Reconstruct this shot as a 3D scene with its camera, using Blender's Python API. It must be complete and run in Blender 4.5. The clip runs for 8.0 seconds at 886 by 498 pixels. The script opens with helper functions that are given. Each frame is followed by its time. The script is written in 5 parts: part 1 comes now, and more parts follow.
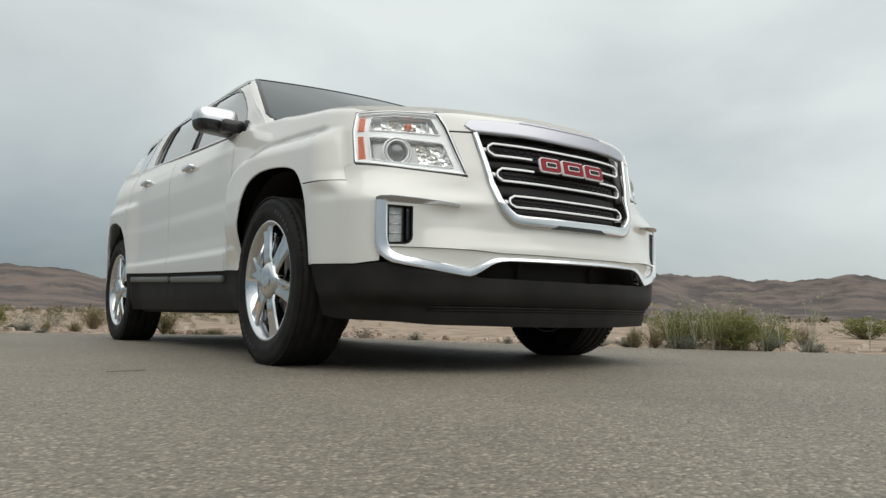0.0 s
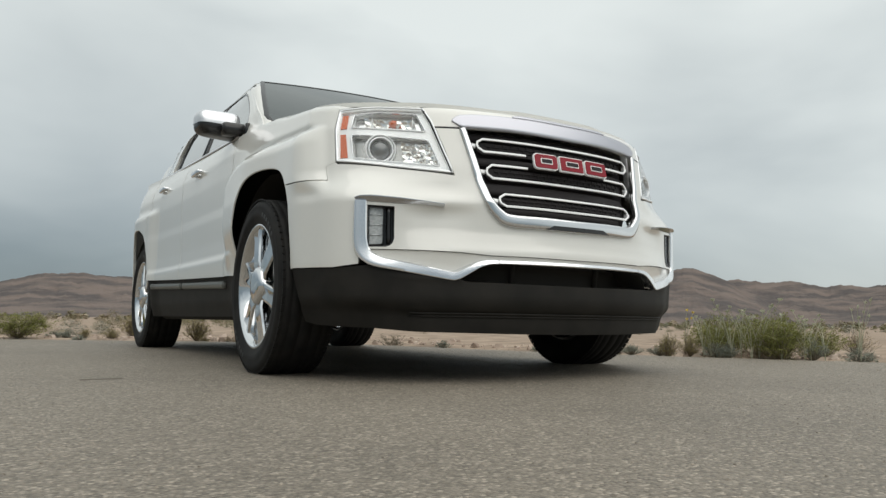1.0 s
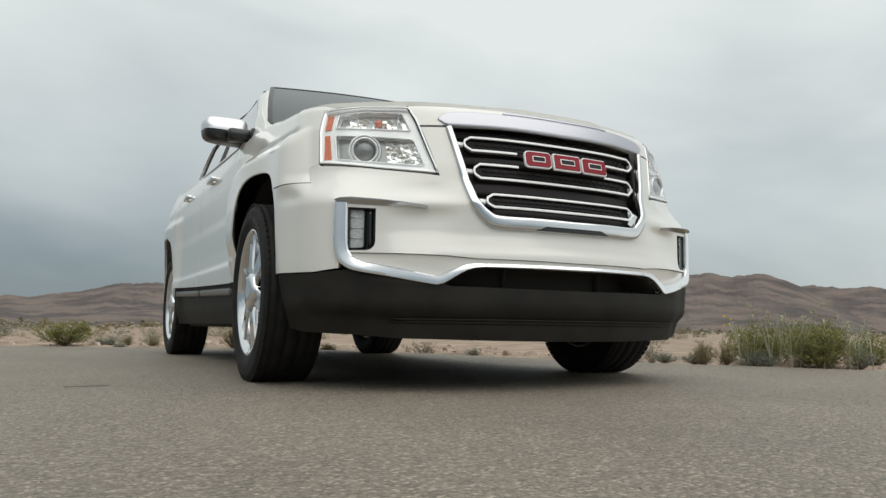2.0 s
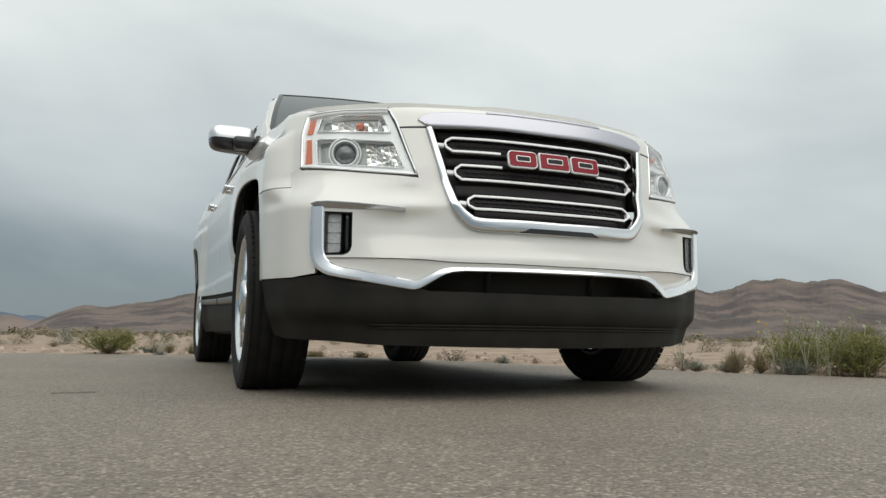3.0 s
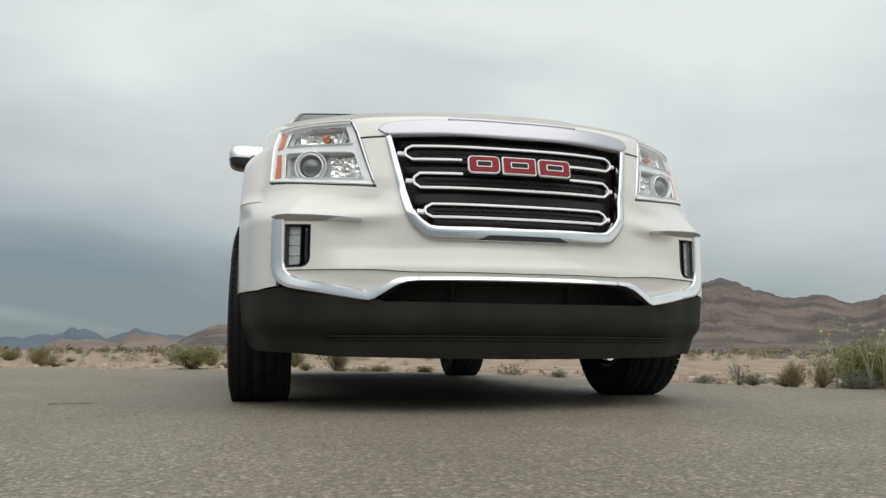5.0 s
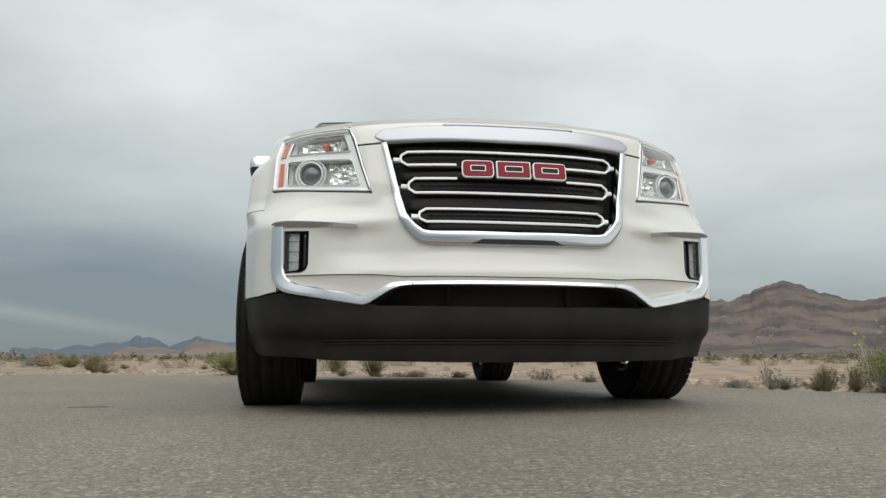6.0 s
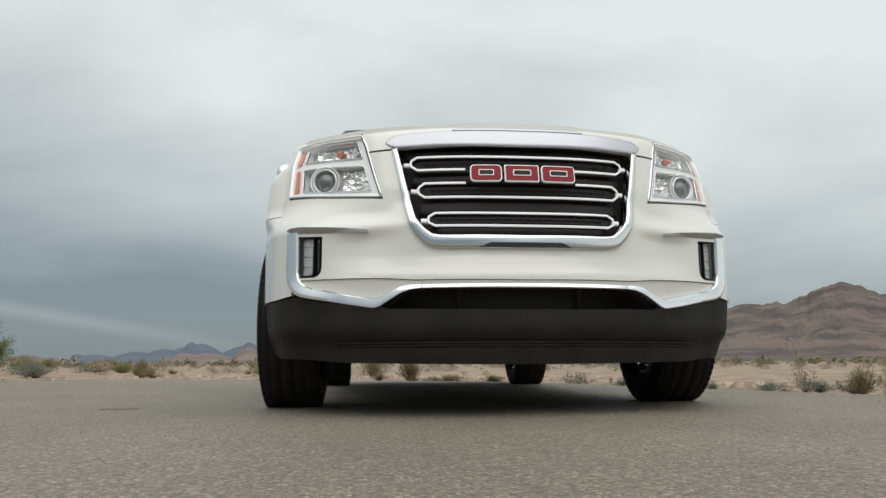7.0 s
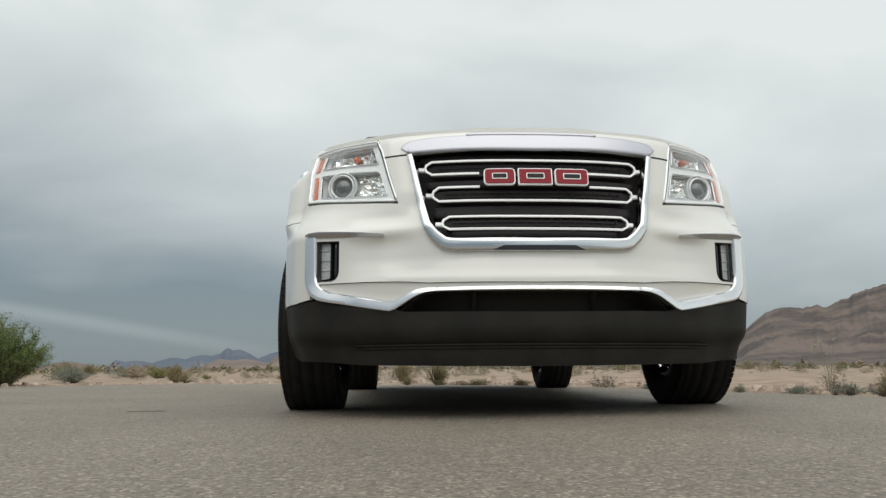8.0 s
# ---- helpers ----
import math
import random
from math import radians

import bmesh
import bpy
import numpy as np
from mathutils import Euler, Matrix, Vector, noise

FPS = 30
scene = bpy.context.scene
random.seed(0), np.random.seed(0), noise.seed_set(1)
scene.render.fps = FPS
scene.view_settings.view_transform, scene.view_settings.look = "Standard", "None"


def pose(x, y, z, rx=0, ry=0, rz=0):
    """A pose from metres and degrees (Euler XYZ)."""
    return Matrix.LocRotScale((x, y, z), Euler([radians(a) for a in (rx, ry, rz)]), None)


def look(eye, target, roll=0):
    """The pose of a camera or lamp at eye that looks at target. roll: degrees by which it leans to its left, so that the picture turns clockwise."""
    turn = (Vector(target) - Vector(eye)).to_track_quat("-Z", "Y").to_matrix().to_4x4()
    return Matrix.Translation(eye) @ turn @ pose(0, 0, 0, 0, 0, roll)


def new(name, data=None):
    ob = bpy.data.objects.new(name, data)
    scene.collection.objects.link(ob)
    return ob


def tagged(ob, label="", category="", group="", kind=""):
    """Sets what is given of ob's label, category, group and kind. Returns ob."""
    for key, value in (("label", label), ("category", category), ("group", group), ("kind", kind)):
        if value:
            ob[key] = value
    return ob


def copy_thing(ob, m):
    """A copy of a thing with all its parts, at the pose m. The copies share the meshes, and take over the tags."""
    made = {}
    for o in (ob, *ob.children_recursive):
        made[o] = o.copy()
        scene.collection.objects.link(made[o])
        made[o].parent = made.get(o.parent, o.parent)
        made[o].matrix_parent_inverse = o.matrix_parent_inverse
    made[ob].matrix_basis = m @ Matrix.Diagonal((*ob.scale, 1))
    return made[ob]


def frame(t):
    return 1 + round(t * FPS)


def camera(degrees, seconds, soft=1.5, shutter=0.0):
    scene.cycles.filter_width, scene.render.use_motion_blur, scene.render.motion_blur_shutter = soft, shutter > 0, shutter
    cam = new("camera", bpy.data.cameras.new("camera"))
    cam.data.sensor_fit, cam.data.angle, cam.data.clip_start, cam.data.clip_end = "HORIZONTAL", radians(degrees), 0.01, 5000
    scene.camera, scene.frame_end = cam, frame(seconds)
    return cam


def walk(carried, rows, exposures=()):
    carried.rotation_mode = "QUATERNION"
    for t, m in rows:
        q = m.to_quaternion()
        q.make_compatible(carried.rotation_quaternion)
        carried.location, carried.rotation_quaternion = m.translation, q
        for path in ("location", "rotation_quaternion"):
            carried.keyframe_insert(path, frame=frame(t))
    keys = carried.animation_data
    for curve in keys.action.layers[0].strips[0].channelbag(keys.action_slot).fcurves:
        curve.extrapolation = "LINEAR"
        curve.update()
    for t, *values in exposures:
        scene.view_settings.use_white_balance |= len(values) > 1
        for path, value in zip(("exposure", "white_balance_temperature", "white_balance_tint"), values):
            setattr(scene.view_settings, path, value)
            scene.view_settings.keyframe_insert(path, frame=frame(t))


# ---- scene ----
from mathutils import geometry

cam = camera(61.0, 8.0, soft=1.4, shutter=0.3)
PATH = [
    (0, (-2.3103, -3.1685, 0.2164), (-1.1220, -1.5694, 0.3918), 0.83),
    (0.5, (-2.1403, -3.1771, 0.2169), (-1.0159, -1.5334, 0.4008), 0.80),
    (1, (-1.9831, -3.1915, 0.2168), (-0.9274, -1.5038, 0.4091), 0.77),
    (1.5, (-1.8324, -3.2102, 0.2162), (-0.8485, -1.4806, 0.4173), 0.74),
    (3, (-1.3915, -3.2833, 0.2113), (-0.6307, -1.4480, 0.4414), 0.59),
    (3.5, (-1.2483, -3.3114, 0.2086), (-0.5623, -1.4482, 0.4489), 0.52),
    (4, (-1.1101, -3.3407, 0.2056), (-0.4985, -1.4530, 0.4560), 0.43),
    (4.5, (-0.9799, -3.3710, 0.2021), (-0.4421, -1.4623, 0.4623), 0.32),
    (6, (-0.6677, -3.4629, 0.1893), (-0.3425, -1.5103, 0.4746), -0.03),
    (6.5, (-0.5972, -3.4915, 0.1843), (-0.3366, -1.5302, 0.4765), -0.14),
    (7, (-0.5445, -3.5169, 0.1789), (-0.3425, -1.5497, 0.4776), -0.25),
    (7.5, (-0.5077, -3.5374, 0.1733), (-0.3554, -1.5667, 0.4786), -0.33),
    (8, (-0.4830, -3.5506, 0.1674), (-0.3679, -1.5786, 0.4803), -0.38),
]
walk(cam, [(t, look(eye, target, roll)) for t, eye, target, roll in PATH], exposures=[(0.0, 0.0), (8.0, 0.0)])

# ---------------------------------------------------------------- light
SUN_AZ, SUN_EL = 180.0, 62.0      # degrees clockwise from +y, and above the horizon
world = bpy.data.worlds.new("overcast_sky")
scene.world = world
world.use_nodes = True
wn, wl = world.node_tree.nodes, world.node_tree.links
wn.clear()


sky = wn.new("ShaderNodeTexSky")
sky.sky_type, sky.sun_disc = "NISHITA", False
sky.sun_elevation, sky.sun_rotation = radians(SUN_EL), radians(SUN_AZ)
sky_dim = wn.new("ShaderNodeVectorMath")
sky_dim.operation = "SCALE"
sky_dim.inputs["Scale"].default_value = 0.10
wl.new(sky.outputs["Color"], sky_dim.inputs[0])
way = wn.new("ShaderNodeTexCoord")
# cloud deck: flattened noise, larger overhead
squash = wn.new("ShaderNodeMapping")
squash.inputs["Scale"].default_value = (1.0, 1.0, 2.4)
wl.new(way.outputs["Generated"], squash.inputs["Vector"])
cloud = wn.new("ShaderNodeTexNoise")
cloud.inputs["Scale"].default_value, cloud.inputs["Detail"].default_value = 1.7, 5.0
cloud.inputs["Roughness"].default_value, cloud.inputs["Distortion"].default_value = 0.46, 0.35
wl.new(squash.outputs["Vector"], cloud.inputs["Vector"])
split = wn.new("ShaderNodeSeparateXYZ")
wl.new(way.outputs["Generated"], split.inputs["Vector"])
# height gradient: slate grey low, pale grey high
rise = wn.new("ShaderNodeMapRange")
rise.interpolation_type = "SMOOTHSTEP"
rise.inputs["From Min"].default_value, rise.inputs["From Max"].default_value = 0.0, 0.52
wl.new(split.outputs["Z"], rise.inputs["Value"])
ramp = wn.new("ShaderNodeValToRGB")
ramp.color_ramp.elements[0].color = (0.212, 0.260, 0.288, 1)
ramp.color_ramp.elements[1].color = (0.85, 0.90, 0.875, 1)
mixf = wn.new("ShaderNodeMath")
mixf.operation = "MULTIPLY_ADD"
mixf.inputs[1].default_value = 1.5
mixf.inputs[2].default_value = -0.75
wl.new(cloud.outputs["Fac"], mixf.inputs[0])
sumf = wn.new("ShaderNodeMath")
sumf.operation, sumf.use_clamp = "ADD", True
wl.new(mixf.outputs[0], sumf.inputs[0])
# the deck is thinner towards the east
east = wn.new("ShaderNodeMath")
east.operation = "MULTIPLY_ADD"
east.inputs[1].default_value = 1.0
bend = wn.new("ShaderNodeMath")
bend.operation, bend.inputs[1].default_value, bend.inputs[2].default_value = "MULTIPLY_ADD", 0.28, 0.50
wl.new(split.outputs["X"], bend.inputs[0])
slope = wn.new("ShaderNodeMath")
slope.operation, slope.inputs[2].default_value = "MULTIPLY_ADD", -0.05
wl.new(split.outputs["X"], slope.inputs[0])
wl.new(bend.outputs[0], slope.inputs[1])
low_sky = wn.new("ShaderNodeMath")
low_sky.operation, low_sky.inputs[0].default_value = "SUBTRACT", 1.0
wl.new(rise.outputs["Result"], low_sky.inputs[1])
east_low = wn.new("ShaderNodeMath")
east_low.operation = "MULTIPLY"
wl.new(slope.outputs[0], east_low.inputs[0])
wl.new(low_sky.outputs[0], east_low.inputs[1])
wl.new(east_low.outputs[0], east.inputs[0])
wl.new(rise.outputs["Result"], east.inputs[2])
wl.new(east.outputs[0], sumf.inputs[1])
# a bright rift low in the west
rift_n = Vector((math.sin(radians(-27.2)) * math.cos(radians(4.1)), math.cos(radians(-27.2)) * math.cos(radians(4.1)), math.sin(radians(4.1)))).cross(Vector((math.sin(radians(-10)), math.cos(radians(-10)), math.tan(radians(1.3))))).normalized()
rift = wn.new("ShaderNodeVectorMath")
rift.operation, rift.inputs[1].default_value = "DOT_PRODUCT", rift_n
wl.new(way.outputs["Generated"], rift.inputs[0])
rift_abs = wn.new("ShaderNodeMath")
rift_abs.operation = "ABSOLUTE"
wl.new(rift.outputs["Value"], rift_abs.inputs[0])
rift_soft = wn.new("ShaderNodeMapRange")
rift_soft.interpolation_type = "SMOOTHSTEP"
for key, value in (("From Min", 0.0), ("From Max", 0.014), ("To Min", 0.135), ("To Max", 0.0)):
    rift_soft.inputs[key].default_value = value
wl.new(rift_abs.outputs[0], rift_soft.inputs["Value"])
rift_west = wn.new("ShaderNodeMapRange")
rift_west.interpolation_type = "SMOOTHSTEP"
for key, value in (("From Min", -0.40), ("From Max", -0.05), ("To Min", 1.0), ("To Max", 0.0)):
    rift_west.inputs[key].default_value = value
wl.new(split.outputs["X"], rift_west.inputs["Value"])
rift_mul = wn.new("ShaderNodeMath")
rift_mul.operation = "MULTIPLY"
wl.new(rift_soft.outputs["Result"], rift_mul.inputs[0])
wl.new(rift_west.outputs["Result"], rift_mul.inputs[1])
rift_add = wn.new("ShaderNodeMath")
rift_add.operation = "ADD"
wl.new(sumf.outputs[0], rift_add.inputs[0])
wl.new(rift_mul.outputs[0], rift_add.inputs[1])
# a thin place in the deck low in the east lets more light through
glow_way = Vector((math.sin(radians(62.0)) * math.cos(radians(14.0)), math.cos(radians(62.0)) * math.cos(radians(14.0)), math.sin(radians(14.0))))
glow = wn.new("ShaderNodeVectorMath")
glow.operation, glow.inputs[1].default_value = "DOT_PRODUCT", glow_way
wl.new(way.outputs["Generated"], glow.inputs[0])
glow_soft = wn.new("ShaderNodeMapRange")
glow_soft.interpolation_type = "SMOOTHSTEP"
for key, value in (("From Min", 0.968), ("From Max", 1.0), ("To Min", 0.0), ("To Max", 0.20)):
    glow_soft.inputs[key].default_value = value
wl.new(glow.outputs["Value"], glow_soft.inputs["Value"])
glow_add = wn.new("ShaderNodeMath")
glow_add.operation = "ADD"
wl.new(rift_add.outputs[0], glow_add.inputs[0])
wl.new(glow_soft.outputs["Result"], glow_add.inputs[1])
wl.new(glow_add.outputs[0], ramp.inputs["Fac"])
# the veiled sun brightens the deck around it
sun_way = Vector((math.sin(radians(SUN_AZ)) * math.cos(radians(SUN_EL)), math.cos(radians(SUN_AZ)) * math.cos(radians(SUN_EL)), math.sin(radians(SUN_EL))))
near_sun = wn.new("ShaderNodeVectorMath")
near_sun.operation = "DOT_PRODUCT"
near_sun.inputs[1].default_value = sun_way
wl.new(way.outputs["Generated"], near_sun.inputs[0])
veil = wn.new("ShaderNodeMapRange")
veil.interpolation_type = "SMOOTHSTEP"
for key, value in (("From Min", 0.1), ("From Max", 1.0), ("To Min", 1.0), ("To Max", 1.2)):
    veil.inputs[key].default_value = value
wl.new(near_sun.outputs["Value"], veil.inputs["Value"])
lit = wn.new("ShaderNodeVectorMath")
lit.operation = "SCALE"
wl.new(ramp.outputs["Color"], lit.inputs[0])
wl.new(veil.outputs["Result"], lit.inputs["Scale"])
blend = wn.new("ShaderNodeMix")
blend.data_type = "RGBA"
blend.inputs["Factor"].default_value = 0.88
wl.new(sky_dim.outputs["Vector"], blend.inputs[6])
wl.new(lit.outputs["Vector"], blend.inputs[7])
back = wn.new("ShaderNodeBackground")
back.inputs["Strength"].default_value = 1.0
wl.new(blend.outputs[2], back.inputs["Color"])
wout = wn.new("ShaderNodeOutputWorld")
wl.new(back.outputs["Background"], wout.inputs["Surface"])

sun = new("sun", bpy.data.lights.new("sun", "SUN"))
sun.data.energy, sun.data.angle, sun.data.color = 1.48, radians(85), (1.0, 0.95, 0.88)
sun.matrix_world = look(sun_way * 50, (0, 0, 0))


# ---------------------------------------------------------------- materials
def material(name, color, rough=0.5, metal=0.0, **extra):
    m = bpy.data.materials.new(name)
    m.use_nodes = True
    b = m.node_tree.nodes["Principled BSDF"]
    b.inputs["Base Color"].default_value = (*color, 1)
    b.inputs["Roughness"].default_value, b.inputs["Metallic"].default_value = rough, metal
    for key, value in extra.items():
        b.inputs[key.replace("_", " ")].default_value = value
    return m


def noise_color(m, scale, low, high, detail=4.0, lo=0.35, hi=0.65, slot="Base Color", object_space=True):
    """Two tones over a noise, at a real-world size."""
    n, k = m.node_tree.nodes, m.node_tree.links
    co = n.new("ShaderNodeTexCoord")
    t = n.new("ShaderNodeTexNoise")
    t.inputs["Scale"].default_value, t.inputs["Detail"].default_value = scale, detail
    k.new(co.outputs["Object"], t.inputs["Vector"])
    r = n.new("ShaderNodeValToRGB")
    r.color_ramp.elements[0].position, r.color_ramp.elements[1].position = lo, hi
    r.color_ramp.elements[0].color, r.color_ramp.elements[1].color = (*low, 1), (*high, 1)
    k.new(t.outputs["Fac"], r.inputs["Fac"])
    k.new(r.outputs["Color"], n["Principled BSDF"].inputs[slot])
    return r


def bump(m, scale, strength, distance=0.002, kind="ShaderNodeTexNoise", out="Fac"):
    n, k = m.node_tree.nodes, m.node_tree.links
    co = n.new("ShaderNodeTexCoord")
    t = n.new(kind)
    t.inputs["Scale"].default_value = scale
    k.new(co.outputs["Object"], t.inputs["Vector"])
    b = n.new("ShaderNodeBump")
    b.inputs["Strength"].default_value, b.inputs["Distance"].default_value = strength, distance
    k.new(t.outputs[out], b.inputs["Height"])
    k.new(b.outputs["Normal"], n["Principled BSDF"].inputs["Normal"])
    return b


PAINT = material("pearl_white_paint", (0.80, 0.785, 0.75), 0.32, 0.0, Coat_Weight=1.0, Coat_Roughness=0.04, Coat_IOR=1.65)
noise_color(PAINT, 900.0, (0.665, 0.655, 0.615), (0.745, 0.735, 0.69), 1.0, 0.3, 0.7)
CHROME = material("chrome", (0.68, 0.69, 0.70), 0.07, 1.0)
WHEELCHROME = material("polished_wheel", (0.72, 0.73, 0.74), 0.06, 1.0)
CAPCHROME = material("brushed_chrome_cap", (0.70, 0.71, 0.73), 0.34, 0.85)
BARSILVER = material("bright_bar", (0.93, 0.935, 0.935), 0.28, 0.05)
PADGREY = material("grey_sill_plastic", (0.125, 0.130, 0.120), 0.36)
SATIN = material("satin_chrome", (0.58, 0.59, 0.61), 0.22, 1.0)
LIPSILVER = material("pale_satin_lip", (0.50, 0.50, 0.545), 0.36, 0.8)
TRIMCHROME = material("bright_trim_chrome", (0.80, 0.81, 0.83), 0.14, 0.85)
CLAD = material("black_plastic_cladding", (0.012, 0.0115, 0.011), 0.6, 0.0, Specular_IOR_Level=0.22)
noise_color(CLAD, 9.0, (0.0115, 0.0106, 0.0090), (0.0190, 0.0172, 0.0145), 5.0)
bump(CLAD, 900.0, 0.25, 0.0006)
GLOSSBLACK = material("gloss_black_plastic", (0.017, 0.017, 0.018), 0.18)
DARK = material("dark_underbody", (0.040, 0.038, 0.034), 0.9, 0.0, Specular_IOR_Level=0.2)
RUBBER = material("tyre_rubber", (0.020, 0.020, 0.021), 0.72, 0.0, Specular_IOR_Level=0.25)
noise_color(RUBBER, 14.0, (0.007, 0.007, 0.007), (0.016, 0.015, 0.0135), 5.0)
RUBBER_PALE = material("scuffed_rubber", (0.022, 0.0235, 0.0235), 0.6)
MESH = material("grille_mesh_plastic", (0.030, 0.027, 0.028), 0.65, 0.0, Specular_IOR_Level=0.2)
RED = material("red_enamel", (0.24, 0.007, 0.018), 0.30, 0.0, Specular_IOR_Level=0.25)
AMBER = material("amber_reflector", (0.62, 0.12, 0.025), 0.2, 0.0, Coat_Weight=0.8)
LAMPCHROME = material("lamp_reflector", (0.84, 0.85, 0.86), 0.30, 0.65)
BEZEL = material("lamp_bezel_silver", (0.94, 0.95, 0.95), 0.22, 0.10)
FACET = material("faceted_reflector", (0.80, 0.80, 0.78), 0.09, 1.0)
FOGGREY = material("fog_lamp_reflector", (0.36, 0.37, 0.365), 0.22, 0.2)
noise_color(FOGGREY, 130.0, (0.46, 0.47, 0.465), (0.66, 0.67, 0.66), 2.0, 0.3, 0.7)
LAMPGREY = material("lamp_housing_grey", (0.42, 0.425, 0.41), 0.22, 0.5)
BRIGHTLAMP = material("bright_lamp_bowl", (0.74, 0.75, 0.75), 0.18, 0.75)
ROTOR = material("brake_steel", (0.45, 0.43, 0.41), 0.4, 1.0)
GLASS = material("tinted_car_glass", (0.045, 0.055, 0.053), 0.03, 0.0, Specular_IOR_Level=1.0, Coat_Weight=1.0, Coat_Roughness=0.02, Coat_IOR=1.5)

SCREEN = material("windscreen_glass", (0.055, 0.066, 0.066), 0.04, 0.0, Specular_IOR_Level=0.62)


def thin_clear(name):
    """A thin clear cover: see-through, with a glancing gloss."""
    m = bpy.data.materials.new(name)
    m.use_nodes = True
    n, k = m.node_tree.nodes, m.node_tree.links
    n.clear()
    see, gloss, mix, edge_on, curve, fr, out = (n.new("ShaderNode" + s) for s in ("BsdfTransparent", "BsdfGlossy", "MixShader", "LayerWeight", "Math", "Math", "OutputMaterial"))
    see.inputs["Color"].default_value = (0.98, 0.985, 0.985, 1)
    gloss.inputs["Roughness"].default_value = 0.03
    edge_on.inputs["Blend"].default_value = 0.5
    curve.operation, curve.inputs[1].default_value = "POWER", 4.0
    fr.operation, fr.inputs[1].default_value, fr.inputs[2].default_value = "MULTIPLY_ADD", 0.85, 0.05
    k.new(edge_on.outputs["Facing"], curve.inputs[0])
    k.new(curve.outputs[0], fr.inputs[0])
    k.new(fr.outputs[0], mix.inputs[0])
    k.new(see.outputs[0], mix.inputs[1])
    k.new(gloss.outputs[0], mix.inputs[2])
    k.new(mix.outputs[0], out.inputs["Surface"])
    return m


CLEAR = thin_clear("clear_lens")
LENS = material("projector_glass", (0.05, 0.06, 0.06), 0.02, 0.0, Coat_Weight=1.0, Specular_IOR_Level=0.9)


# ---------------------------------------------------------------- mesh helpers
def mesh_object(name, verts, faces, mat, parent=None, label="", smooth=True, mats=None, slots=None):
    me = bpy.data.meshes.new(name)
    me.from_pydata([tuple(v) for v in verts], [], faces)
    for m in mats or [mat]:
        me.materials.append(m)
    if slots is not None:
        me.polygons.foreach_set("material_index", slots)
    me.polygons.foreach_set("use_smooth", [smooth] * len(me.polygons))
    me.update()
    ob = new(name, me)
    if parent is not None:
        ob.parent = parent
    if label:
        tagged(ob, label)
    return ob


def part(name, bm, mat, parent, label="", smooth=True, crisp=0.0):
    me = bpy.data.meshes.new(name)
    bm.to_mesh(me)
    bm.free()
    me.materials.append(mat)
    me.polygons.foreach_set("use_smooth", [smooth] * len(me.polygons))
    if crisp:
        me.set_sharp_from_angle(angle=radians(crisp))
    ob = new(name, me)
    ob.parent = parent
    if label:
        tagged(ob, label)
    return ob


def box_bm(cx, cy, cz, sx, sy, sz, bevel=0.0, segments=2, bm=None, turn=None):
    bm = bm or bmesh.new()
    m = Matrix.Translation((cx, cy, cz)) @ (turn or Matrix()) @ Matrix.Diagonal((sx, sy, sz, 1))
    made = bmesh.ops.create_cube(bm, size=1.0, matrix=m)
    if bevel:
        edges = list({e for v in made["verts"] for e in v.link_edges})
        bmesh.ops.bevel(bm, geom=edges, offset=bevel, segments=segments, affect="EDGES", profile=0.5)
    return bm


def lathe(profile, steps, axis="x"):
    """A ring of quads from (radius, along) pairs about the x axis."""
    verts, faces, n = [], [], len(profile)
    for k in range(steps):
        a = 2 * math.pi * k / steps
        for r, h in profile:
            verts.append((h, r * math.cos(a), r * math.sin(a)))
    for k in range(steps):
        for j in range(n - 1):
            a, b = k * n + j, ((k + 1) % steps) * n + j
            faces.append((a, a + 1, b + 1, b))
    return verts, faces


def smoothstep(a):
    a = np.clip(a, 0.0, 1.0)
    return a * a * (3 - 2 * a)


def catmull(points, n=14):
    p = np.array(points, float)
    q = np.vstack([2 * p[0] - p[1], p, 2 * p[-1] - p[-2]])
    out = []
    for i in range(1, len(q) - 2):
        a, b, c, d = q[i - 1 : i + 3]
        for k in range(n):
            t = k / n
            out.append(0.5 * (2 * b + (c - a) * t + (2 * a - 5 * b + 4 * c - d) * t * t + (3 * b - a - 3 * c + d) * t**3))
    out.append(p[-1])
    return np.array(out)


# ---------------------------------------------------------------- the car's skin
# The plan of the car's right half from the nose round to the tail; s runs along it, and is negative on the other half.
PLAN = catmull([(-0.25, -0.985), (0, -1.005), (0.25, -0.985), (0.5, -0.905), (0.70, -0.815), (0.81, -0.755), (0.885, -0.67), (0.922, -0.54), (0.925, -0.38),
                (0.912, 0.1), (0.895, 0.7), (0.893, 1.5), (0.905, 2.3), (0.931, 2.78), (0.922, 2.95), (0.876, 3.16), (0.82, 3.36), (0.74, 3.50), (0.58, 3.60), (0, 3.66)])[14:]
ALONG = np.r_[0, np.cumsum(np.hypot(*np.diff(PLAN, axis=0).T))]
TAIL = ALONG[-1]


def rim_height(y):
    """Height of the upper edge of the flanks: bonnet edge, then the belt line under the windows."""
    return np.interp(y, [-1.0, -0.57, -0.25, 0.1, 0.5, 0.7, 2.4, 3.7], [1.035, 1.068, 1.107, 1.148, 1.159, 1.152, 1.225, 1.24])


